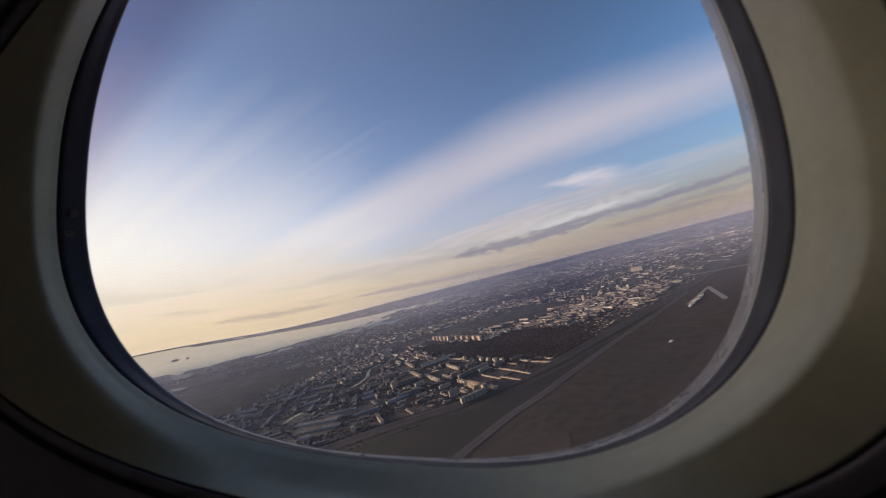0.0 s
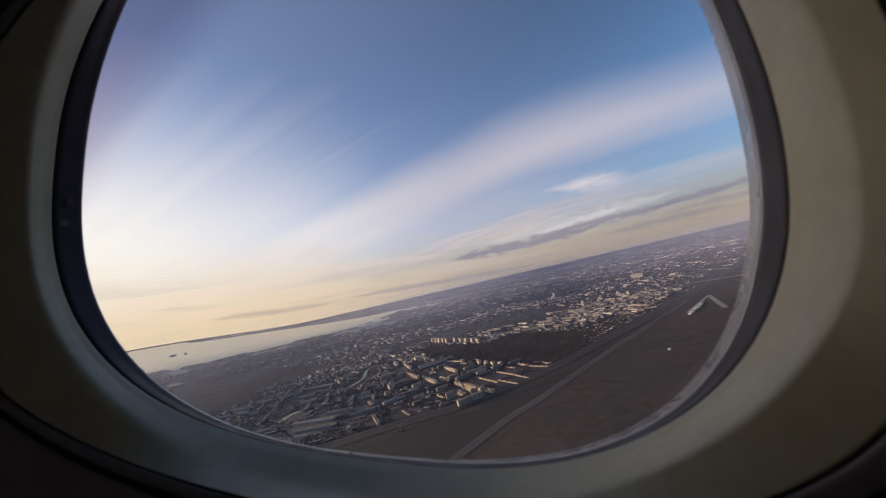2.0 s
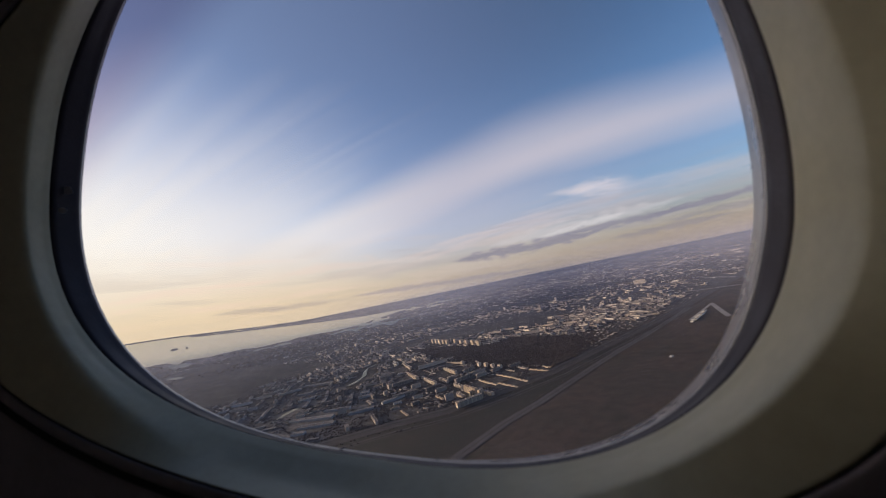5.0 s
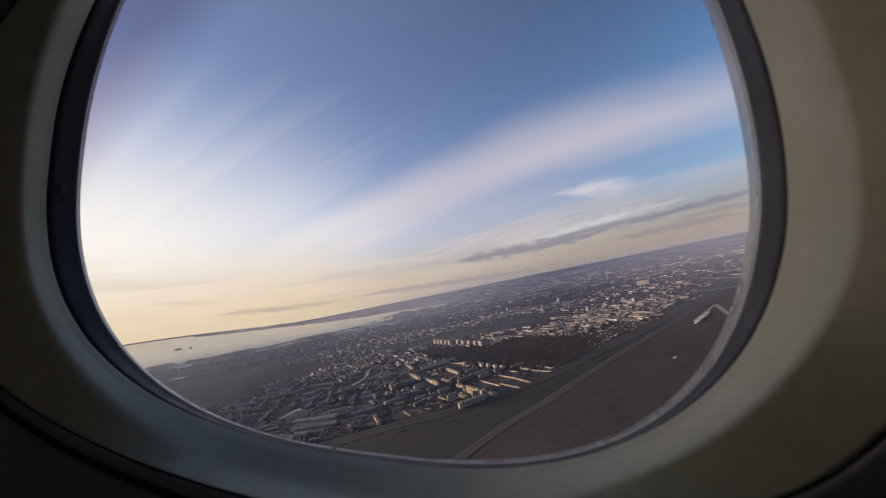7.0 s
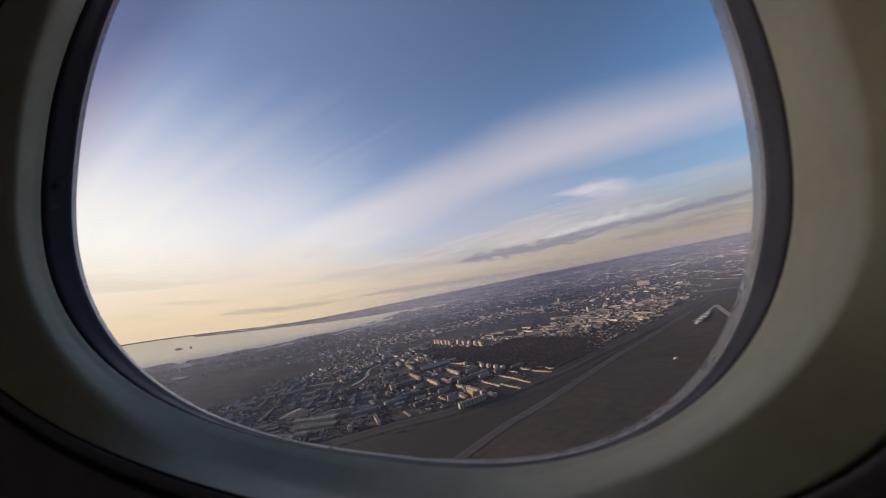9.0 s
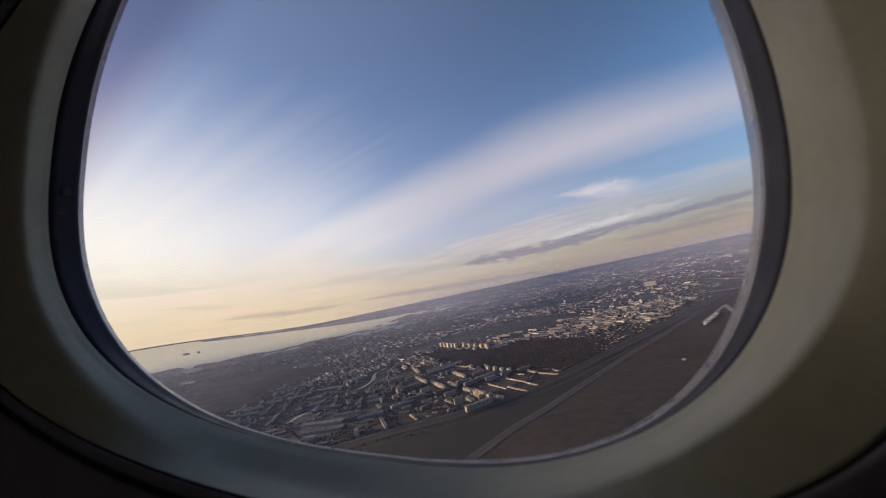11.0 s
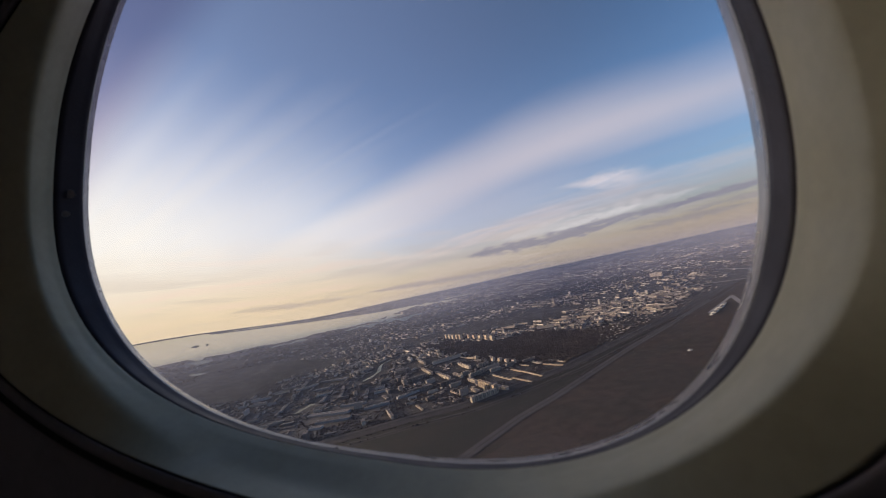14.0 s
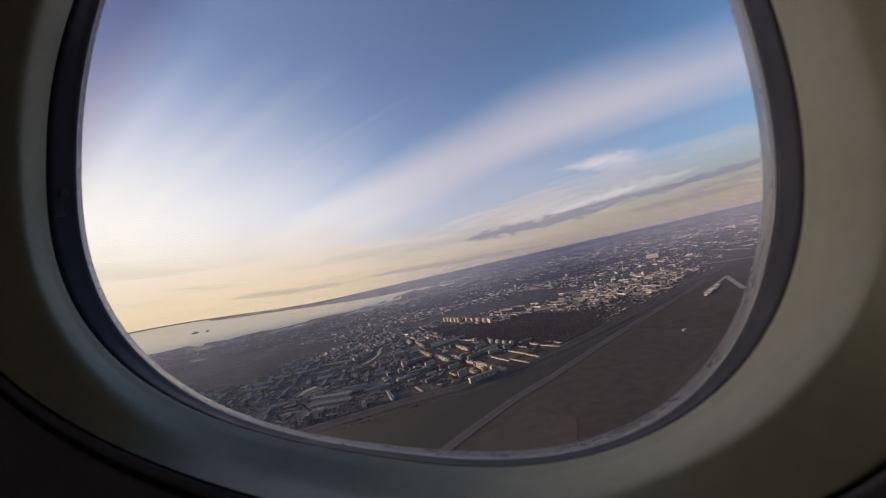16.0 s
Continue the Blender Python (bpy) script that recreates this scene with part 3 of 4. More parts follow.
def box(l_, wd, z0, z1):
    vs = [(sx * l_ / 2, sy * wd / 2, z) for z in (z0, z1) for sx, sy in ((-1, -1), (1, -1), (1, 1), (-1, 1))]
    return vs, [(0, 3, 2, 1), (4, 5, 6, 7), (0, 1, 5, 4), (1, 2, 6, 5), (2, 3, 7, 6), (3, 0, 4, 7)]


def joined(pieces):
    vs, fs = [], []
    for v, f in pieces:
        fs += [tuple(i + len(vs) for i in q) for q in f]
        vs += v
    return vs, fs


def moved(piece, x=0.0, y=0.0, z=0.0):
    return [(a + x, b + y, c + z) for a, b, c in piece[0]], piece[1]


block_data = {}


def apartment_block(x, y, l_, wd, storeys, ang, material, label, group, kind_name="apartment_building", rows=False):
    """A slab block: walls, a roof with a parapet, and stair heads on top. Alike sizes share their meshes."""
    l_, h = max(10, round(l_ / 8) * 8), storeys * 2.6 + 0.5
    key = (l_, wd, storeys, material.name, rows)
    if key not in block_data:
        me = {}
        bays = [moved(box(l_, wd, 0, h), 0, 0)]
        for i in range(max(1, int(l_ // 16))):          # stairwell bays stand a little proud of the long walls
            bx = -l_ / 2 + 8 + i * 16
            if bx < l_ / 2 - 3:
                bays.append(moved(box(3.2, wd + 1.2, 0, h - 1.0), bx, 0))
        me["wall"] = joined(bays)
        rim = [moved(box(l_ + 0.8, 0.6, h, h + 0.9), 0, s_ * (wd / 2 + 0.1)) for s_ in (-1, 1)] + [moved(box(0.6, wd - 0.6, h, h + 0.9), s_ * (l_ / 2 + 0.1), 0) for s_ in (-1, 1)]
        me["roof"] = joined([box(l_ - 0.2, wd - 0.2, h, h + 0.35)])
        me["parapet"] = joined(rim)
        me["stair_head"] = box(4.5, 4.0, h + 0.3, h + 3.0)
        if rows:                                        # a ribbon of glazing along each storey
            me["window_row"] = box(l_ - 1.2, 0.16, -0.65, 0.65)
        block_data[key] = {}
        for name, (v, f) in me.items():
            d_ = bpy.data.meshes.new(name)
            d_.from_pydata(v, [], f)
            d_.materials.append(M_roof if name == "roof" else M_glazing if name == "window_row" else material)
            block_data[key][name] = d_
    spot, k_ = place(x, y, -0.4)
    top = new(kind_name)
    top.matrix_basis = Matrix.Translation(spot) @ Matrix.Rotation(radians(ang), 4, "Z") @ Matrix.Diagonal((k_, k_, k_, 1))
    for name, d_ in block_data[key].items():
        if name == "stair_head":
            for i in range(max(1, int(l_ // 28))):
                o = new(name, d_)
                o.parent, o.location = top, (-l_ / 2 + 10 + i * 28 if l_ > 24 else 0, 0, 0)
        elif name == "window_row":
            for i in range(storeys):
                for s_ in (-1, 1):
                    o = new(name, d_)
                    o.parent, o.location = top, (0, s_ * (wd / 2 + 0.06), 1.6 + 2.6 * i)
        else:
            o = new(name, d_)
            o.parent = top
    return tagged(top, label, "building", group)


PALE = "pale panel-built apartment block with a flat grey roof"
STREETS = [[(-520, 2420), (-300, 1850), (-150, 1490), (-20, 1200)], [(-700, 1500), (-330, 1585), (-60, 1660), (130, 1700)], [(-620, 1230), (-330, 1290), (-60, 1350), (170, 1400)], [(-980, 2300), (-800, 1800), (-640, 1420), (-520, 1130)],
           [(-1250, 1800), (-820, 1830), (-420, 1900), (-120, 2000)], [(300, 2480), (620, 2480), (1000, 2330), (1300, 2200)], [(420, 3400), (560, 2700), (700, 2200), (820, 1860)], [(900, 3300), (1050, 2600), (1200, 2120)]]
for line in STREETS:
    tagged(ribbon("road_street", line, 11, M_asphalt, 1.0), "narrow asphalt street between the blocks", "road", kind="structure")
taken = []
HUT = (721, 1266)


def block(x, y, l_, wd, storeys, ang, material=None, label=PALE, group="apartment blocks of the near estate", rows=False):
    taken.append((x, y, max(l_, wd) / 2))
    return apartment_block(x, y, l_, wd, storeys, ang, material or M_wall, label, group, rows=rows)


rnd = random.Random(7)
block(-4, 1213, 96, 13, 7, 27, M_sunlit, "long pale nine-storey block at the edge of the railway", rows=True)
block(40, 1250, 16, 14, 10, 27, M_brick, "orange brick tower block lit by the low sun", rows=True)
block(9, 1285, 16, 12, 7, 27, M_brick, "orange brick tower block lit by the low sun", rows=True)
for i in range(5):
    block(-7 + 8 * i, 1352 - 15.5 * i, 16, 11, 9, -64, M_brick, "orange brick block of a stepped row", "stepped row of brick blocks", rows=True)
for x, y, l_, ang, st in ((-68, 1726, 140, -66, 5), (-255, 1772, 150, -65, 5), (-165, 1614, 170, -65, 5), (-319, 2061, 190, -69, 5), (-96, 1570, 80, -62, 4), (-35, 1437, 66, -64, 4), (64, 1272, 66, -57, 4), (-30, 1308, 48, -63, 3)):
    block(x, y, l_, 11, st, ang, M_sunlit, "long panel-built block with sunlight in its wall colour", rows=True)
for x, y, l_, ang in ((155, 1452, 112, -60), (81, 1410, 128, -63), (144, 1327, 110, -61), (200, 1360, 90, -66), (188, 1521, 56, -57), (290, 1440, 96, -53), (329, 1462, 44, -62), (-109, 1343, 60, -64), (-230, 1250, 70, -64)):
    block(x, y, l_, 6, 1, ang, M_brick, "long low row of reddish garages and sheds", "low rows beside the railway")
for x, y, l_, ang, st in ((-62, 1562, 32, 22, 6), (0, 1545, 108, 36, 5), (-161, 1960, 170, 23, 6), (-218, 1559, 40, 30, 6), (-138, 1483, 64, 23, 5), (-253, 1468, 104, 13, 5), (-292, 1676, 96, 20, 5), (-198, 1323, 28, 38, 4), (22, 1668, 62, 36, 5)):
    block(x, y, l_, 13, st, ang, rows=st < 6)
block(-47, 1905, 112, 9, 2, -48, M_sunlit, "long low pale hall at the edge of the wood")
for x, y, l_, ang, st in ((481, 2340, 112, -18, 6), (631, 2515, 92, -29, 4), (770, 2432, 96, -32, 4), (912, 2565, 76, -27, 4), (893, 2352, 88, -25, 4), (1087, 2230, 68, -40, 5), (1153, 2124, 96, -27, 3), (280, 2680, 104, -30, 4), (386, 2720, 104, -34, 4)):
    block(x, y, l_, 10, st, ang, M_sunlit, "long pale block beyond the wood", "slab blocks beyond the wood")
for x, y in ((-197, 2826), (-169, 2782), (-140, 2721), (-109, 2672), (-83, 2628), (-21, 2564), (17, 2474), (54, 2416), (91, 2350), (123, 2285)):
    block(x, y, 22 if x < 120 else 34, 18, 12, -60, M_brick, "orange tower block in a row behind the wood", "row of towers behind the wood")
for x, y in ((-2, 1835), (76, 1723), (105, 1685), (131, 1637), (159, 1600), (-288, 2293), (-263, 2244), (-238, 2198), (-217, 2150)):
    block(x, y, 16, 15, 6, -60, M_sunlit, "small pale tower at the edge of the wood", "row of small towers")
for x, y in ((-387, 1714), (-348, 1544), (-966, 1829), (-630, 1790), (-575, 1627)):
    block(x, y, 18, 16, 6, -60, M_wall, "small grey tower among low houses", "scattered small towers")
for x, y, l_, wd, ang in ((-609, 1396, 184, 26, -13), (-558, 1305, 136, 26, -7), (-600, 1252, 52, 20, -7), (-411, 1371, 96, 16, 13), (-530, 1455, 112, 16, -8), (-299, 1440, 96, 15, 33), (-446, 1576, 56, 18, 16), (-834, 1877, 80, 24, 4), (-776, 1751, 72, 30, 13), (-843, 2057, 200, 22, -13), (-976, 2010, 120, 24, 30), (-1135, 2375, 64, 22, 31), (-1307, 2400, 96, 20, 40), (-464, 1650, 40, 36, 10)):
    taken.append((x, y, l_ / 2))
    apartment_block(x, y, l_, wd, 3, ang, M_shed, "long low workshop with a pale sheet-metal roof", "workshops beside the railway", "workshop")
apartment_block(2287, 4255, 130, 40, 20, -38, M_sunlit, "large pale slab on the skyline", "", "apartment_building")
for az_, down_, l_ in ((-31.1, 2.78, 150), (-30.2, 2.86, 110), (-33.0, 2.85, 130)):
    block(*at_down(az_, down_), l_, 30, 15, 30, M_wall, "large grey apartment block on the shore", "blocks along the shore")
for x, y in ((-709, 2891), (-674, 2910), (-892, 2713)):
    block(x, y, 18, 16, 18, 20, M_wall, "tall grey tower block above the old quarter", "three tall towers")


def free(x, y, r):
    return all((x - a) ** 2 + (y - b) ** 2 > (r + c) ** 2 for a, b, c in taken)


for x, y in ((-612, 1870), (-580, 1960), (-567, 2059), (-590, 2170), (-590, 2276), (-555, 2370), (-790, 1560)):
    taken.append((x, y, 62))                      # keep the ponds' banks open
count = 0
for i in range(-22, 34):
    for j in range(-2, 30):
        ux, uy = i * 92 + rnd.uniform(-16, 16), 1130 + j * 64 + rnd.uniform(-12, 12)
        x, y = ux * math.cos(0.26) - (uy - 1400) * math.sin(0.26), 1400 + ux * math.sin(0.26) + (uy - 1400) * math.cos(0.26)
        if count > 190 or not in_town(x, y) or math.hypot(x, y) > 2450 or abs(math.degrees(math.atan2(x, y))) > 46:
            continue
        left_side = x < -420
        along = noise.noise(Vector((x / 260, y / 260, 5.0))) > rnd.uniform(-0.15, 0.15)
        l_ = rnd.choice((32, 40, 48, 64, 80, 104)) if left_side else rnd.choice((32, 40, 48, 64, 80))
        if plots(x, y) or not free(x, y, l_ * 0.3) or rnd.random() < 0.15:
            continue
        if y > 1900 and x > 200 and rnd.random() < 0.75:
            continue
        st = rnd.choice((2, 3, 3, 4)) if y > 1900 else rnd.choice((2, 2, 3, 3, 4) if left_side else (2, 3, 4, 5, 5, 5)) if l_ > 40 else rnd.choice((2, 3, 5, 9))
        block(x, y, l_, rnd.choice((9, 11, 12, 14)), st, (22 if along else -65) + (-14 if left_side else 0) + rnd.uniform(-5, 5), M_shed if rnd.random() < (0.3 if left_side else 0.1) else M_wall)
        count += 1

# the rest of the town, too far and too many to count
def far_town(name, lo, hi, n_, label, material, sizes, seed):
    r_ = random.Random(seed)
    vs, fs = [], []
    made = 0
    while made < n_:
        az = r_.uniform(-46, 50)
        t_ = r_.random()
        down = lo + (hi - lo) * t_
        x, y = at_down(az, down)
        if not in_town(x, y):
            continue
        d = math.hypot(x, y)
        dense = noise.noise(Vector((x / 900, y / 900, 3.0))) + 0.35 * noise.noise(Vector((x / 250, y / 250, 8.0)))
        if az < -8 and 2.4 < down < 4.6:
            dense += 0.12
        if dense < r_.uniform(-0.35, 0.3) or (d < 2600 and not free(x, y, 14)):
            continue
        l_, wd, h = sizes(r_, dense)
        if plots(x, y) and (l_ > 10 or r_.random() < 0.3):
            continue                              # allotments along the railway: huts only
        ang = radians(-58 + 26 * noise.noise(Vector((x / 1100, y / 1100, 0))) + (90 if r_.random() < 0.3 else 0) + r_.uniform(-5, 5))
        p, k_ = place(x, y, -0.4)
        b = len(vs)
        c_, s_ = math.cos(ang), math.sin(ang)
        for vx, vy, vz in box(l_, wd, 0, h)[0]:
            vs.append((p.x + k_ * (vx * c_ - vy * s_), p.y + k_ * (vx * s_ + vy * c_), p.z + k_ * vz))
        fs += [tuple(i + b for i in q) for q in box(1, 1, 0, 1)[1][1:]]
        made += 1
    ob = mesh_object(name, vs, fs, material)
    ob.data.materials.append(M_dark_roof)
    ob.data.polygons.foreach_set("material_index", [1, 0, 0, 0, 0] * (len(fs) // 5))
    return tagged(ob, label, "buildings", kind="stuff")


far_town("far_apartment_blocks", 1.6, 10.0, 3600, "crowd of pale apartment blocks across the town", M_town, lambda r_, q: (r_.choice((16, 24, 32, 44, 60, 80)), 9, r_.choice((5, 7, 8, 10, 12, 14))), 3)
far_town("far_towers", 1.4, 7.0, 60, "scattered pale tower blocks across the town", M_town, lambda r_, q: (r_.uniform(16, 24), 16, r_.uniform(26, 42)), 5)
far_town("far_houses", 2.6, 12.5, 3800, "small houses, garages and sheds between the blocks", M_town, lambda r_, q: (r_.uniform(6, 22), r_.uniform(5, 10), r_.uniform(3, 7)), 9)
far_town("sheds_and_garages", 8.5, 18.5, 1300, "sheds, garages and small houses between the near blocks", M_town, lambda r_, q: (r_.uniform(4, 18), r_.uniform(3.5, 8), r_.uniform(2.4, 5.5)), 31)
far_town("skyline_buildings", 0.35, 2.6, 1500, "distant roofs towards the skyline", M_town, lambda r_, q: (r_.uniform(30, 120), 24, r_.uniform(8, 26)), 15)

# white buildings beside the airstrip
for x, y, l_, wd in ((1174, 1770, 56, 22), (1261, 1850, 64, 24), (1317, 1905, 40, 18), (1128, 1728, 24, 12), (1215, 1812, 40, 18)):
    apartment_block(x, y, l_, wd, 2, 40, M_white, "low white hangar beside the airstrip", "airfield hangars", "hangar")


# a hut on the field, islets and a breakwater in the bay, a pale chimney on the far shore
apartment_block(*HUT, 16, 8, 1, 30, M_white, "small white hut out on the brown field", "", "hut")


def islet(az, down, l_, seed):
    """A low wooded bank in the water."""
    r_ = random.Random(seed)
    p, k_ = place(*at_down(az, down), 2.0)
    side = Vector((math.cos(radians(az)), -math.sin(radians(az)), 0))
    ahead = Vector((-side.y, side.x, 0))
    rings = []
    for q, hgt in ((1.0, 0.0), (0.8, 5.0), (0.35, 8.0), (0.02, 8.5)):
        ring = []
        for i in range(24):
            a = 2 * math.pi * i / 24
            wv = q * (1 + 0.25 * noise.noise(Vector((3 * math.cos(a), 3 * math.sin(a), seed))))
            ring.append(p + side * (l_ / 2 * wv * math.cos(a)) + ahead * (l_ / 12 * wv * math.sin(a)) + Vector((0, 0, hgt * r_.uniform(0.7, 1.2))))
        rings.append(ring)
    v, f = loft(rings)
    return tagged(mesh_object("islet", v, f, M_scrub), "low dark islet in the calm bay", "islet", "islets in the bay")


islet(-38.4, 1.23, 60, 1)
islet(-37.1, 1.27, 20, 2)
p_c, k_c = place(*at_down(-23.6, 0.34), 0.0)
chimney = new("chimney")
chimney.location = p_c
tube = [[Vector((r0 * math.cos(a * math.pi / 8), r0 * math.sin(a * math.pi / 8), z0)) for a in range(16)] for r0, z0 in ((5, -6), (4, 10), (3.4, 24), (3.8, 25), (0.1, 25))]
v, f = loft(tube)
mesh_object("stack", v, f, M_strip, chimney, True)
tagged(chimney, "pale tall chimney on the far shore", "chimney")

# ---------------------------------------------------------------- trees
def tree_clumps(name, spots, label, seed, material=None):
    """Bare crowns, each a lumpy, ragged cluster over a thin stem."""
    r_ = random.Random(seed)
    vs, fs = [], []
    for x, y, size in spots:
        p, k_ = place(x, y, -0.5)
        for c in range(2):
            b = len(vs)
            ox, oy = r_.uniform(-0.5, 0.5) * size, r_.uniform(-0.5, 0.5) * size
            hgt = size * r_.uniform(0.7, 1.25)
            rad = size * r_.uniform(0.34, 0.6)
            top = [(0, 0, hgt)] + [(rad * r_.uniform(0.6, 1.2) * math.cos(a * 1.2566), rad * r_.uniform(0.6, 1.2) * math.sin(a * 1.2566), hgt * r_.uniform(0.35, 0.75)) for a in range(5)] + [(0, 0, 0)]
            vs += [(p.x + k_ * (ox + vx), p.y + k_ * (oy + vy), p.z + k_ * vz) for vx, vy, vz in top]
            fs += [(b, b + 1 + a, b + 1 + (a + 1) % 5) for a in range(5)] + [(b + 6, b + 1 + (a + 1) % 5, b + 1 + a) for a in range(5)]
    ob = mesh_object(name, vs, fs, material or M_trees)
    return tagged(ob, label, "trees", kind="stuff")


r_t = random.Random(21)
spots = []
while len(spots) < 15000:
    x, y = r_t.uniform(-460, 760), r_t.uniform(1400, 2800)
    if inside_of(WOOD, x + r_t.gauss(0, 42), y + r_t.gauss(0, 42)) and y > edge_y(x) + 60 and free(x, y, -4):
        spots.append((x, y, r_t.uniform(5, 8)))
tree_clumps("wood", spots, "dark leafless wood between the estates", 1, M_wood)
spots = []
while len(spots) < 15000:
    az, down = r_t.uniform(-44, 46), r_t.uniform(4.0, 18.0)
    x, y = at_down(az, down)
    if in_town(x, y, 50) and free(x, y, -6) and noise.noise(Vector((x / 160, y / 160, 6))) > r_t.uniform(-0.6, 0.35):
        spots.append((x, y, r_t.uniform(2.5, 6)))
for line, o, gap in ((EDGE[2:9], 50, 9), (EDGE[2:9], -26, 12), (EDGE[2:9], -62, 10), (BYPASS[4:], 24, 14)):
    for (x0, y0), (x1, y1) in zip(line, line[1:]):
        run_ = math.hypot(x1 - x0, y1 - y0)
        for i in range(int(run_ / gap)):
            u = (i + r_t.random()) * gap / run_
            x, y = x0 + (x1 - x0) * u - (y1 - y0) / run_ * (o + r_t.uniform(-4, 4)), y0 + (y1 - y0) * u + (x1 - x0) / run_ * (o + r_t.uniform(-4, 4))
            if noise.noise(Vector((x / 90, y / 90, o))) > -0.1:
                spots.append((x, y, r_t.uniform(2.5, 6)))
tree_clumps("street_trees", spots, "bare trees between the blocks and along the streets", 2)
spots = []
while len(spots) < 3000:
    az, down = r_t.uniform(-44, 46), r_t.uniform(1.3, 5.0)
    x, y = at_down(az, down)
    if (in_town(x, y) or inside_of(HEATH, x, y)) and noise.noise(Vector((x / 700, y / 700, 6))) > r_t.uniform(-0.2, 0.3):
        spots.append((x, y, r_t.uniform(14, 26)))
for _ in range(14000):
    x, y = r_t.uniform(-3900, -1000), r_t.uniform(2060, 4600)
    if inside_of(HEATH, x, y) and noise.noise(Vector((x / 300, y / 300, 2))) > r_t.uniform(-0.3, 0.3):
        spots.append((x, y, r_t.uniform(3, 5.5)))
tree_clumps("far_woods", spots, "distant dark woods between the districts", 4)

# ---------------------------------------------------------------- haze put on upright sheets over the far town
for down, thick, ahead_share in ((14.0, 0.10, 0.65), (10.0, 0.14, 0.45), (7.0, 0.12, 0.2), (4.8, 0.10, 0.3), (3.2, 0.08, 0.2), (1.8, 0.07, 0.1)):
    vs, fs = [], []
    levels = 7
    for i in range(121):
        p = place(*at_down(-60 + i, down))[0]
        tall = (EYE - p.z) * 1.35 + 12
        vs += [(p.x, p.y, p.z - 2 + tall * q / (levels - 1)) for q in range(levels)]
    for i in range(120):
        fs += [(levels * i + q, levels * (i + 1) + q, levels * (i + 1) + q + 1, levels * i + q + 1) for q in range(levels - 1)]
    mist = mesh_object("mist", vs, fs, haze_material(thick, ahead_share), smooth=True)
    layer = mist.data.uv_layers.new(name="UVMap")
    for poly in mist.data.polygons:
        for li in poly.loop_indices:
            layer.data[li].uv = ((mist.data.loops[li].vertex_index // levels) / 120, (mist.data.loops[li].vertex_index % levels) / (levels - 1))
    tagged(mist, "bluish sheet standing in for haze over the far town", "mist", kind="stuff")

# ---------------------------------------------------------------- the cabin window
RING = 160


YAW = radians(17.6)                       # the pane faces a little aft of the camera's heading
OUT = Vector((math.sin(YAW), 0, -math.cos(YAW)))        # outboard, along the pane's normal
ALONG = Vector((math.cos(YAW), 0, math.sin(YAW)))       # along the cabin wall
UP = Vector((0, 1, 0))


HEART = (0.0, 0.12)                       # the rings are divided by even angles about this line of sight


def oval(off, cx, cy, fore, aft, above, below, n_tf, n_ta, n_lf, n_la, turn, yaw=YAW):
    """A rounded outline of four unlike quarters in a plane parallel to the pane, off metres outboard; sizes are slopes of sight."""
    dense = []
    for i in range(RING * 8):
        th = 2 * math.pi * i / (RING * 8)
        c, s = math.cos(th), math.sin(th)
        p = (n_ta if c > 0 else n_tf) if s > 0 else (n_la if c > 0 else n_lf)
        x = (aft if c > 0 else fore) * math.copysign(abs(c) ** (2 / p), c)
        y = (above if s > 0 else below) * math.copysign(abs(s) ** (2 / p), s)
        x, y = cx + math.cos(turn) * x + math.sin(turn) * y - HEART[0], cy - math.sin(turn) * x + math.cos(turn) * y - HEART[1]
        dense.append((math.atan2(y, x), math.hypot(x, y)))
    dense.sort()
    dense = [(dense[-1][0] - 2 * math.pi, dense[-1][1])] + dense + [(dense[0][0] + 2 * math.pi, dense[0][1])]
    pts, k_ = [], 0
    for i in range(RING):
        th = -math.pi + 2 * math.pi * i / RING
        while dense[k_ + 1][0] < th:
            k_ += 1
        (a0, r0), (a1, r1) = dense[k_], dense[k_ + 1]
        r = r0 + (r1 - r0) * (th - a0) / (a1 - a0 + 1e-9)
        v = Vector((HEART[0] + r * math.cos(th), HEART[1] + r * math.sin(th), -1.0))
        pts.append(v * (off / v.dot(Vector((math.sin(yaw), 0, -math.cos(yaw))))))
    return pts


def tube_ring(u, off, r0, half, gap):
    """A patch of the fuselage tube round the window, from close round it (u = 0) to nearly all the way round (u = 1);
    gap leaves a slot opposite.
    """
    pts = []
    for i in range(RING):
        th = -math.pi + 2 * math.pi * i / RING
        c, s = math.cos(th), math.sin(th)
        along = (0.36 + (half - 0.36) * u) * math.copysign(abs(c) ** 0.2, c) - 0.04
        turn = (0.34 + (math.pi * r0 - gap - 0.34) * u) * math.copysign(abs(s) ** 0.2, s) / r0
        pts.append(OUT * (off - r0 + r0 * math.cos(turn)) + UP * (r0 * math.sin(turn)) + ALONG * along)
    return pts


def between(r0, r1, u, bulge=0.0):
    """A ring part of the way from r0 to r1, pushed towards the cabin by bulge."""
    return [a.lerp(b, u) - OUT * bulge for a, b in zip(r0, r1)]


def grown(ring, f, inboard=0.0):
    c = sum(ring, Vector()) / len(ring)
    return [c + (p - c) * f - OUT * inboard for p in ring]


def tucked(ring, f=1.01, back=1.02):
    """The ring drawn back out of sight behind its own edge."""
    return [p * back for p in grown(ring, f)]


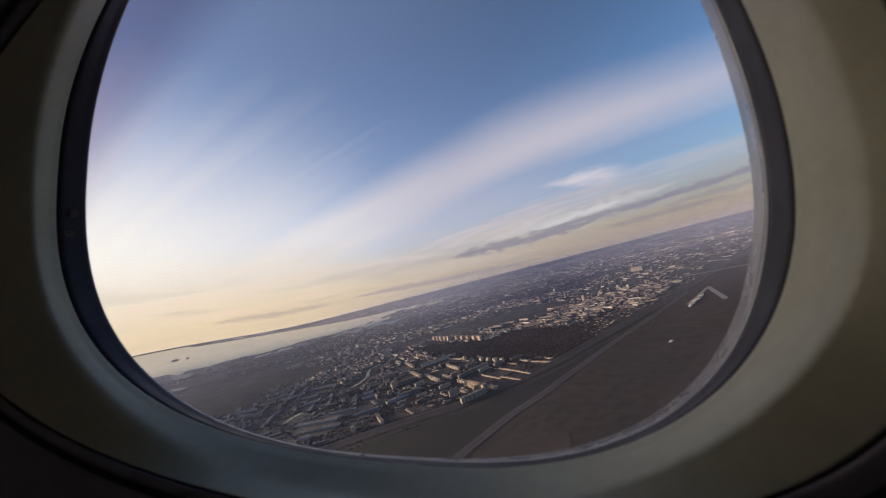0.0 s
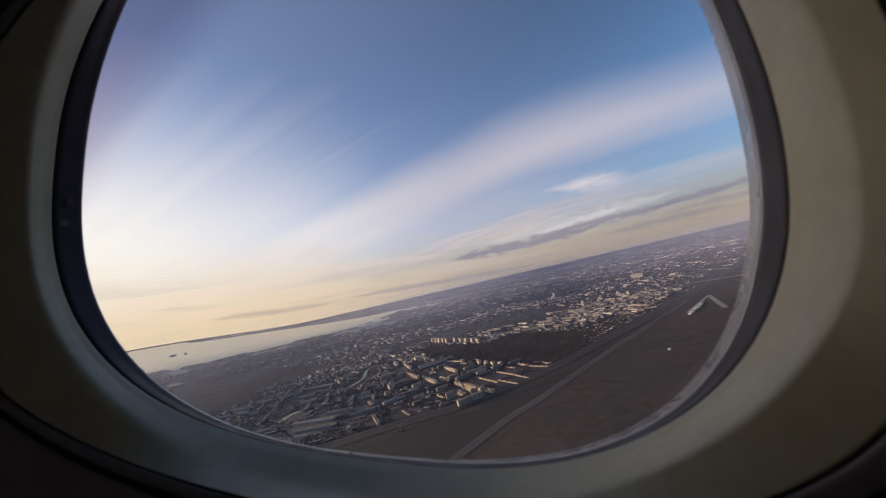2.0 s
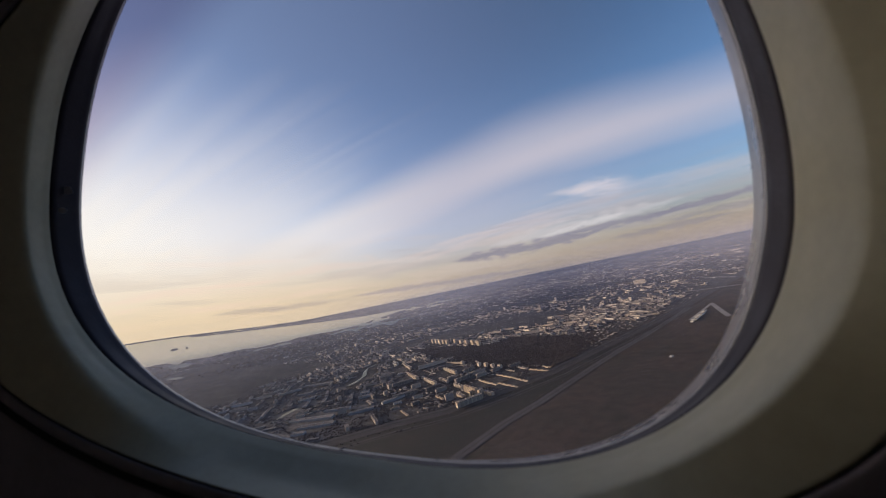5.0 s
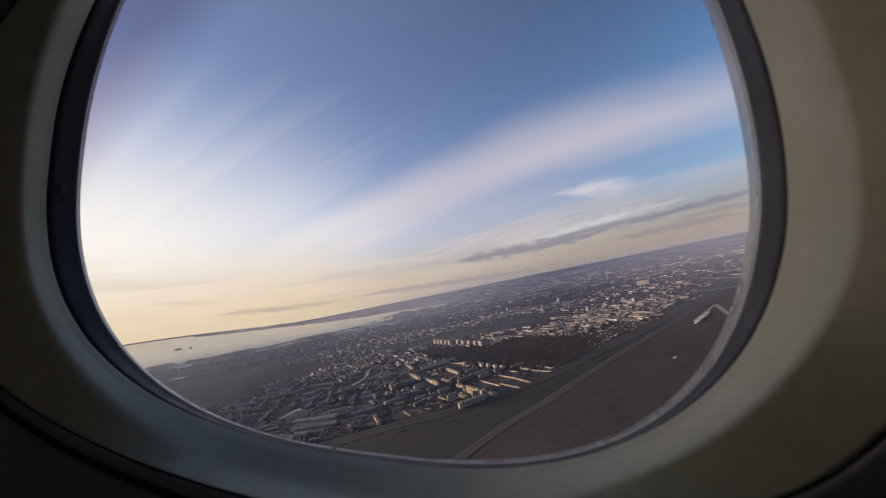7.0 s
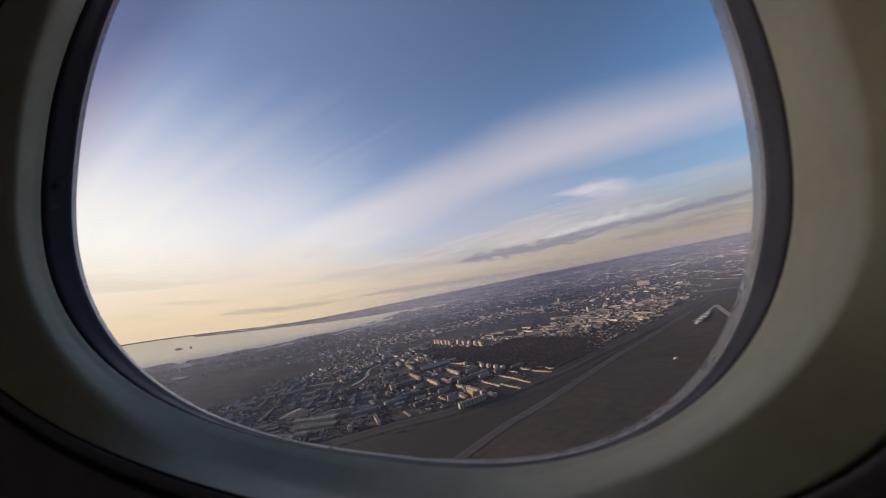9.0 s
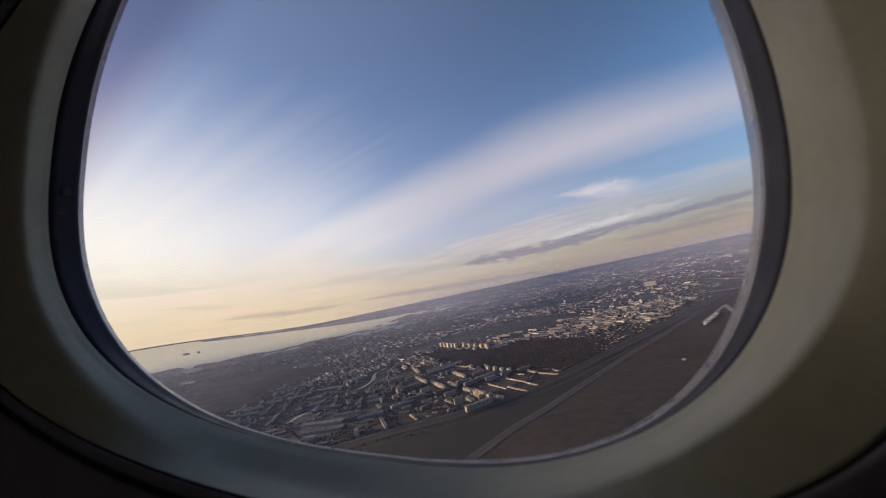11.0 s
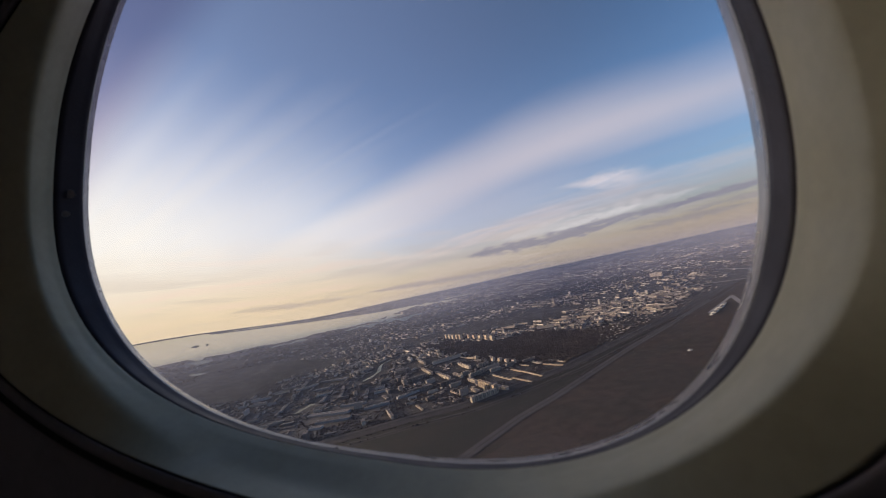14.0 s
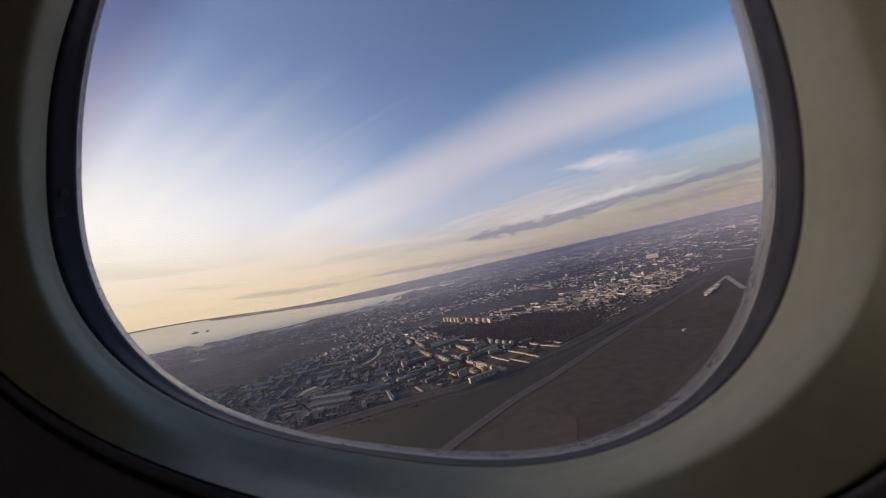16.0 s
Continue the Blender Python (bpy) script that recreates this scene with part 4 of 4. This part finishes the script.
SPACER = oval(0.13, -0.0821, 0.1940, 0.9653, 0.9580, 1.3076, 0.7804, 1.867, 1.544, 2.774, 2.501, 0.1246)
SEAL_IN = oval(0.108, -0.0734, 0.1898, 0.9757, 0.9817, 1.2437, 0.7875, 1.931, 1.677, 2.697, 2.433, 0.1239)
SEAL_OUT = oval(0.097, -0.0531, 0.1982, 1.0804, 1.0341, 1.2429, 0.8096, 1.843, 1.705, 2.848, 2.201, 0.1402)
LIP = oval(0.0766, 0.0463, 0.2000, 1.2742, 1.1291, 1.2317, 0.9341, 1.883, 1.773, 2.655, 1.833, 0.1178, radians(20.2))
JOINT = oval(0.0698, -0.0524, -0.0564, 1.4559, 1.4177, 1.5330, 0.7382, 1.651, 2.338, 2.522, 1.912, 0.1738, radians(20.2))
# both tubes keep an unseen slot opposite, added to let fill light in
INNER = [tube_ring(q / 12, 0.068, 1.75, 2.2, 0.4) for q in range(13)]
OUTER = [tube_ring(q / 12, 0.17, 1.86, 2.3, 0.4) for q in range(13)]
WALL = INNER[0]
# along the sill the fold of the surround lies deeper, so that its outer part also turns to the light; ahead it lies flatter
deeper = [max(0.0, -math.sin(-math.pi + 2 * math.pi * i / RING + 0.35)) ** 1.5 for i in range(RING)]
flatter = [max(0.0, -math.cos(-math.pi + 2 * math.pi * i / RING)) ** 4 for i in range(RING)]
LIP = [p * (1 + 0.045 * e - 0.05 * f) for p, e, f in zip(LIP, deeper, flatter)]
# ahead the pane's edge hides behind the seal; aft it shows as a pale rim
ahead = [max(0.0, min(1.0, 0.25 - 1.3 * math.cos(-math.pi + 2 * math.pi * i / RING))) for i in range(RING)]
SPACER = [p.lerp(q * (p.length / q.length), 0.97 * e) for p, q, e in zip(SPACER, SEAL_IN, ahead)]

window = new("window_1")
window.matrix_basis = REF
tagged(window, "rounded aircraft window with black seal and beige surround", "window", kind="structure")


def window_part(name, rings, material, label=""):
    v, f = loft(rings)
    return mesh_object(name, v, f, material, window, True, label)


window_part("pane_edge", [tucked(SEAL_IN), SEAL_IN, between(SEAL_IN, SPACER, 0.35), SPACER, grown(SPACER, 1.02, -0.004)], M_spacer, "pale bevelled edge of the pane")
# pale strip painted along the seal where the rim's highlight runs
window_part("rim_glint", [tucked(SEAL_IN, 1.002, 1.001), between(SEAL_IN, SPACER, 0.03, 0.0003), between(SEAL_IN, SPACER, 0.08, 0.0002), between(SEAL_IN, SPACER, 0.10, -0.0005)], M_rim_glint, "thin pale strip painted as a highlight on the rim")
window_part("seal", [tucked(SEAL_OUT, 1.006, 1.006), between(SEAL_OUT, SEAL_IN, 0.04, -0.0003), between(SEAL_OUT, SEAL_IN, 0.3, 0.0003), between(SEAL_OUT, SEAL_IN, 0.5, 0.0002), between(SEAL_OUT, SEAL_IN, 0.7, 0.0010), between(SEAL_OUT, SEAL_IN, 0.95, 0.001), SEAL_IN, grown(SEAL_IN, 1.03, -0.001)], M_seal, "black rubber seal")
ease = [0.5 - 0.5 * math.cos(-math.pi + 2 * math.pi * i / RING + 0.5) for i in range(RING)]        # the fold is crisp aft and soft ahead
fold_in = [p.lerp(q, 0.90 - 0.20 * e) for p, q, e in zip(SEAL_OUT, LIP, ease)]
fold_out = [p.lerp(q, 0.09 + 0.25 * e) for p, q, e in zip(LIP, JOINT, ease)]
fold = [[p.lerp(q, u).lerp(q.lerp(r, u), u) for p, q, r in zip(fold_in, LIP, fold_out)] for u in (0.0, 0.17, 0.33, 0.5, 0.67, 0.83, 1.0)]
low_side = [max(0.1, min(1.0, 0.45 - 0.8 * math.sin(-math.pi + 2 * math.pi * i / RING))) for i in range(RING)]


def ridge(u, bulge):
    """A soft moulded ridge round the seal, boldest along the sill."""
    return [a.lerp(b, u) - OUT * (bulge * e) for a, b, e in zip(SEAL_OUT, LIP, low_side)]


window_part("surround", [tucked(SEAL_OUT, 1.012), SEAL_OUT, between(SEAL_OUT, LIP, 0.04), ridge(0.09, 0.0001), ridge(0.13, 0.0012), ridge(0.18, 0.0016), ridge(0.30, 0.0010), ridge(0.45, 0.0002)] + fold + [between(LIP, JOINT, 0.96), JOINT, tucked(JOINT, 1.004, 1.04)], M_reveal, "moulded beige plastic window surround")
window_part("joint", [tucked(JOINT, 1.003, 1.04), tucked(JOINT, 1.02, 1.04)], M_gap, "dark gap round the surround")
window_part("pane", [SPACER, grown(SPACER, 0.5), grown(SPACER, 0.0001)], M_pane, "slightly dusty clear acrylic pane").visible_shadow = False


def dab(at, r0, material, name, label):
    """A small raised blob on the window's rim."""
    bm = bmesh.new()
    bmesh.ops.create_icosphere(bm, subdivisions=2, radius=1.0)
    for q in bm.verts:
        q.co = Vector((q.co.x * r0, q.co.y * r0 * 0.7, q.co.z * r0 * 0.05)) * (1 + 0.3 * noise.noise(q.co * 2 + Vector(at) * 100)) + Vector(at)
    me = bpy.data.meshes.new(name)
    bm.to_mesh(me), bm.free()
    me.materials.append(material)
    o = new(name, me)
    o.parent = window
    tagged(o, label)


def sight(u, v, off):
    d = Vector((u, v, -1.0))
    return d * (off / d.dot(OUT))


dab(sight(-1.094, 0.172, 0.1025), 0.0030, M_smear, "smudge", "pale smear on the black seal")
dab(sight(-1.106, 0.115, 0.0995), 0.0020, M_smear, "smudge", "pale smear on the black seal")
dab(sight(-0.323, -0.572, 0.110), 0.0009, M_seal, "nub", "small dark nub on the rim")
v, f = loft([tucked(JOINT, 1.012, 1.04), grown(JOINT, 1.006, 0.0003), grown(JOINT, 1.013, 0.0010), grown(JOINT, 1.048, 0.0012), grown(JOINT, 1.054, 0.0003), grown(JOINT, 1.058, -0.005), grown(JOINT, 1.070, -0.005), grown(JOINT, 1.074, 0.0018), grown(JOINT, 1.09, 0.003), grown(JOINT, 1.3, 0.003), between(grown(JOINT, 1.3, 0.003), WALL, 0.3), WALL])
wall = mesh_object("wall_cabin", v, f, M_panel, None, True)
wall.data.materials.append(M_gap)
for i, face in enumerate(wall.data.polygons):
    face.material_index = 1 if 4 <= i // RING <= 6 else 0        # the outer groove's shade is painted in as dark faces
wall.matrix_basis = REF
tagged(wall, "cabin side panel round the window, its beige plastic darkened for shade", "wall", kind="structure")
v, f = loft(INNER)
lining = mesh_object("wall_cabin_lining", v, f, M_cabin, None, True)
lining.matrix_basis = REF
tagged(lining, "dim curved cabin lining in shade round the window", "wall", kind="structure")
v, f = loft([grown(SPACER, 1.02, -0.004), grown(SPACER, 1.35, -0.005), grown(SPACER, 1.4, -0.02)] + OUTER)
skin = mesh_object("wall_fuselage", v, f, M_skin, None, True)
skin.matrix_basis = REF
tagged(skin, "painted aluminium aircraft skin", "wall", kind="structure")
# an unseen dark floor just inside the lining, added to cut the bounced light
v = [OUT * (0.068 - 1.75 + q * 1.45) + ALONG * (r * 2.15 - 0.04) + UP * h for h in (-0.95, -0.99) for q, r in ((-1, -1), (1, -1), (1, 1), (-1, 1))]
floor = mesh_object("floor", v, [(0, 1, 2, 3), (7, 6, 5, 4), (0, 4, 5, 1), (1, 5, 6, 2), (2, 6, 7, 3), (3, 7, 4, 0)], M_dark_floor)
floor.matrix_basis = REF
tagged(floor, "unseen dark cabin floor added to cut bounced light", "floor", kind="structure")
for sgn in (-1, 1):
    hub = OUT * (0.061 - 1.75) + ALONG * (sgn * 2.2 - 0.04)
    rings = [[hub + ALONG * (sgn * q) + (OUT * math.cos(a * math.pi / 24) + UP * math.sin(a * math.pi / 24)) * r0 for a in range(48)] for r0, q in ((1.86, 0.1), (1.80, 0.06), (1.0, 0.16), (0.01, 0.2))]
    v, f = loft(rings)
    end = mesh_object("wall_bulkhead", v, f, M_cabin, None, True)
    end.matrix_basis = REF
    tagged(end, "plain bulkhead closing the cabin", "wall", kind="structure")
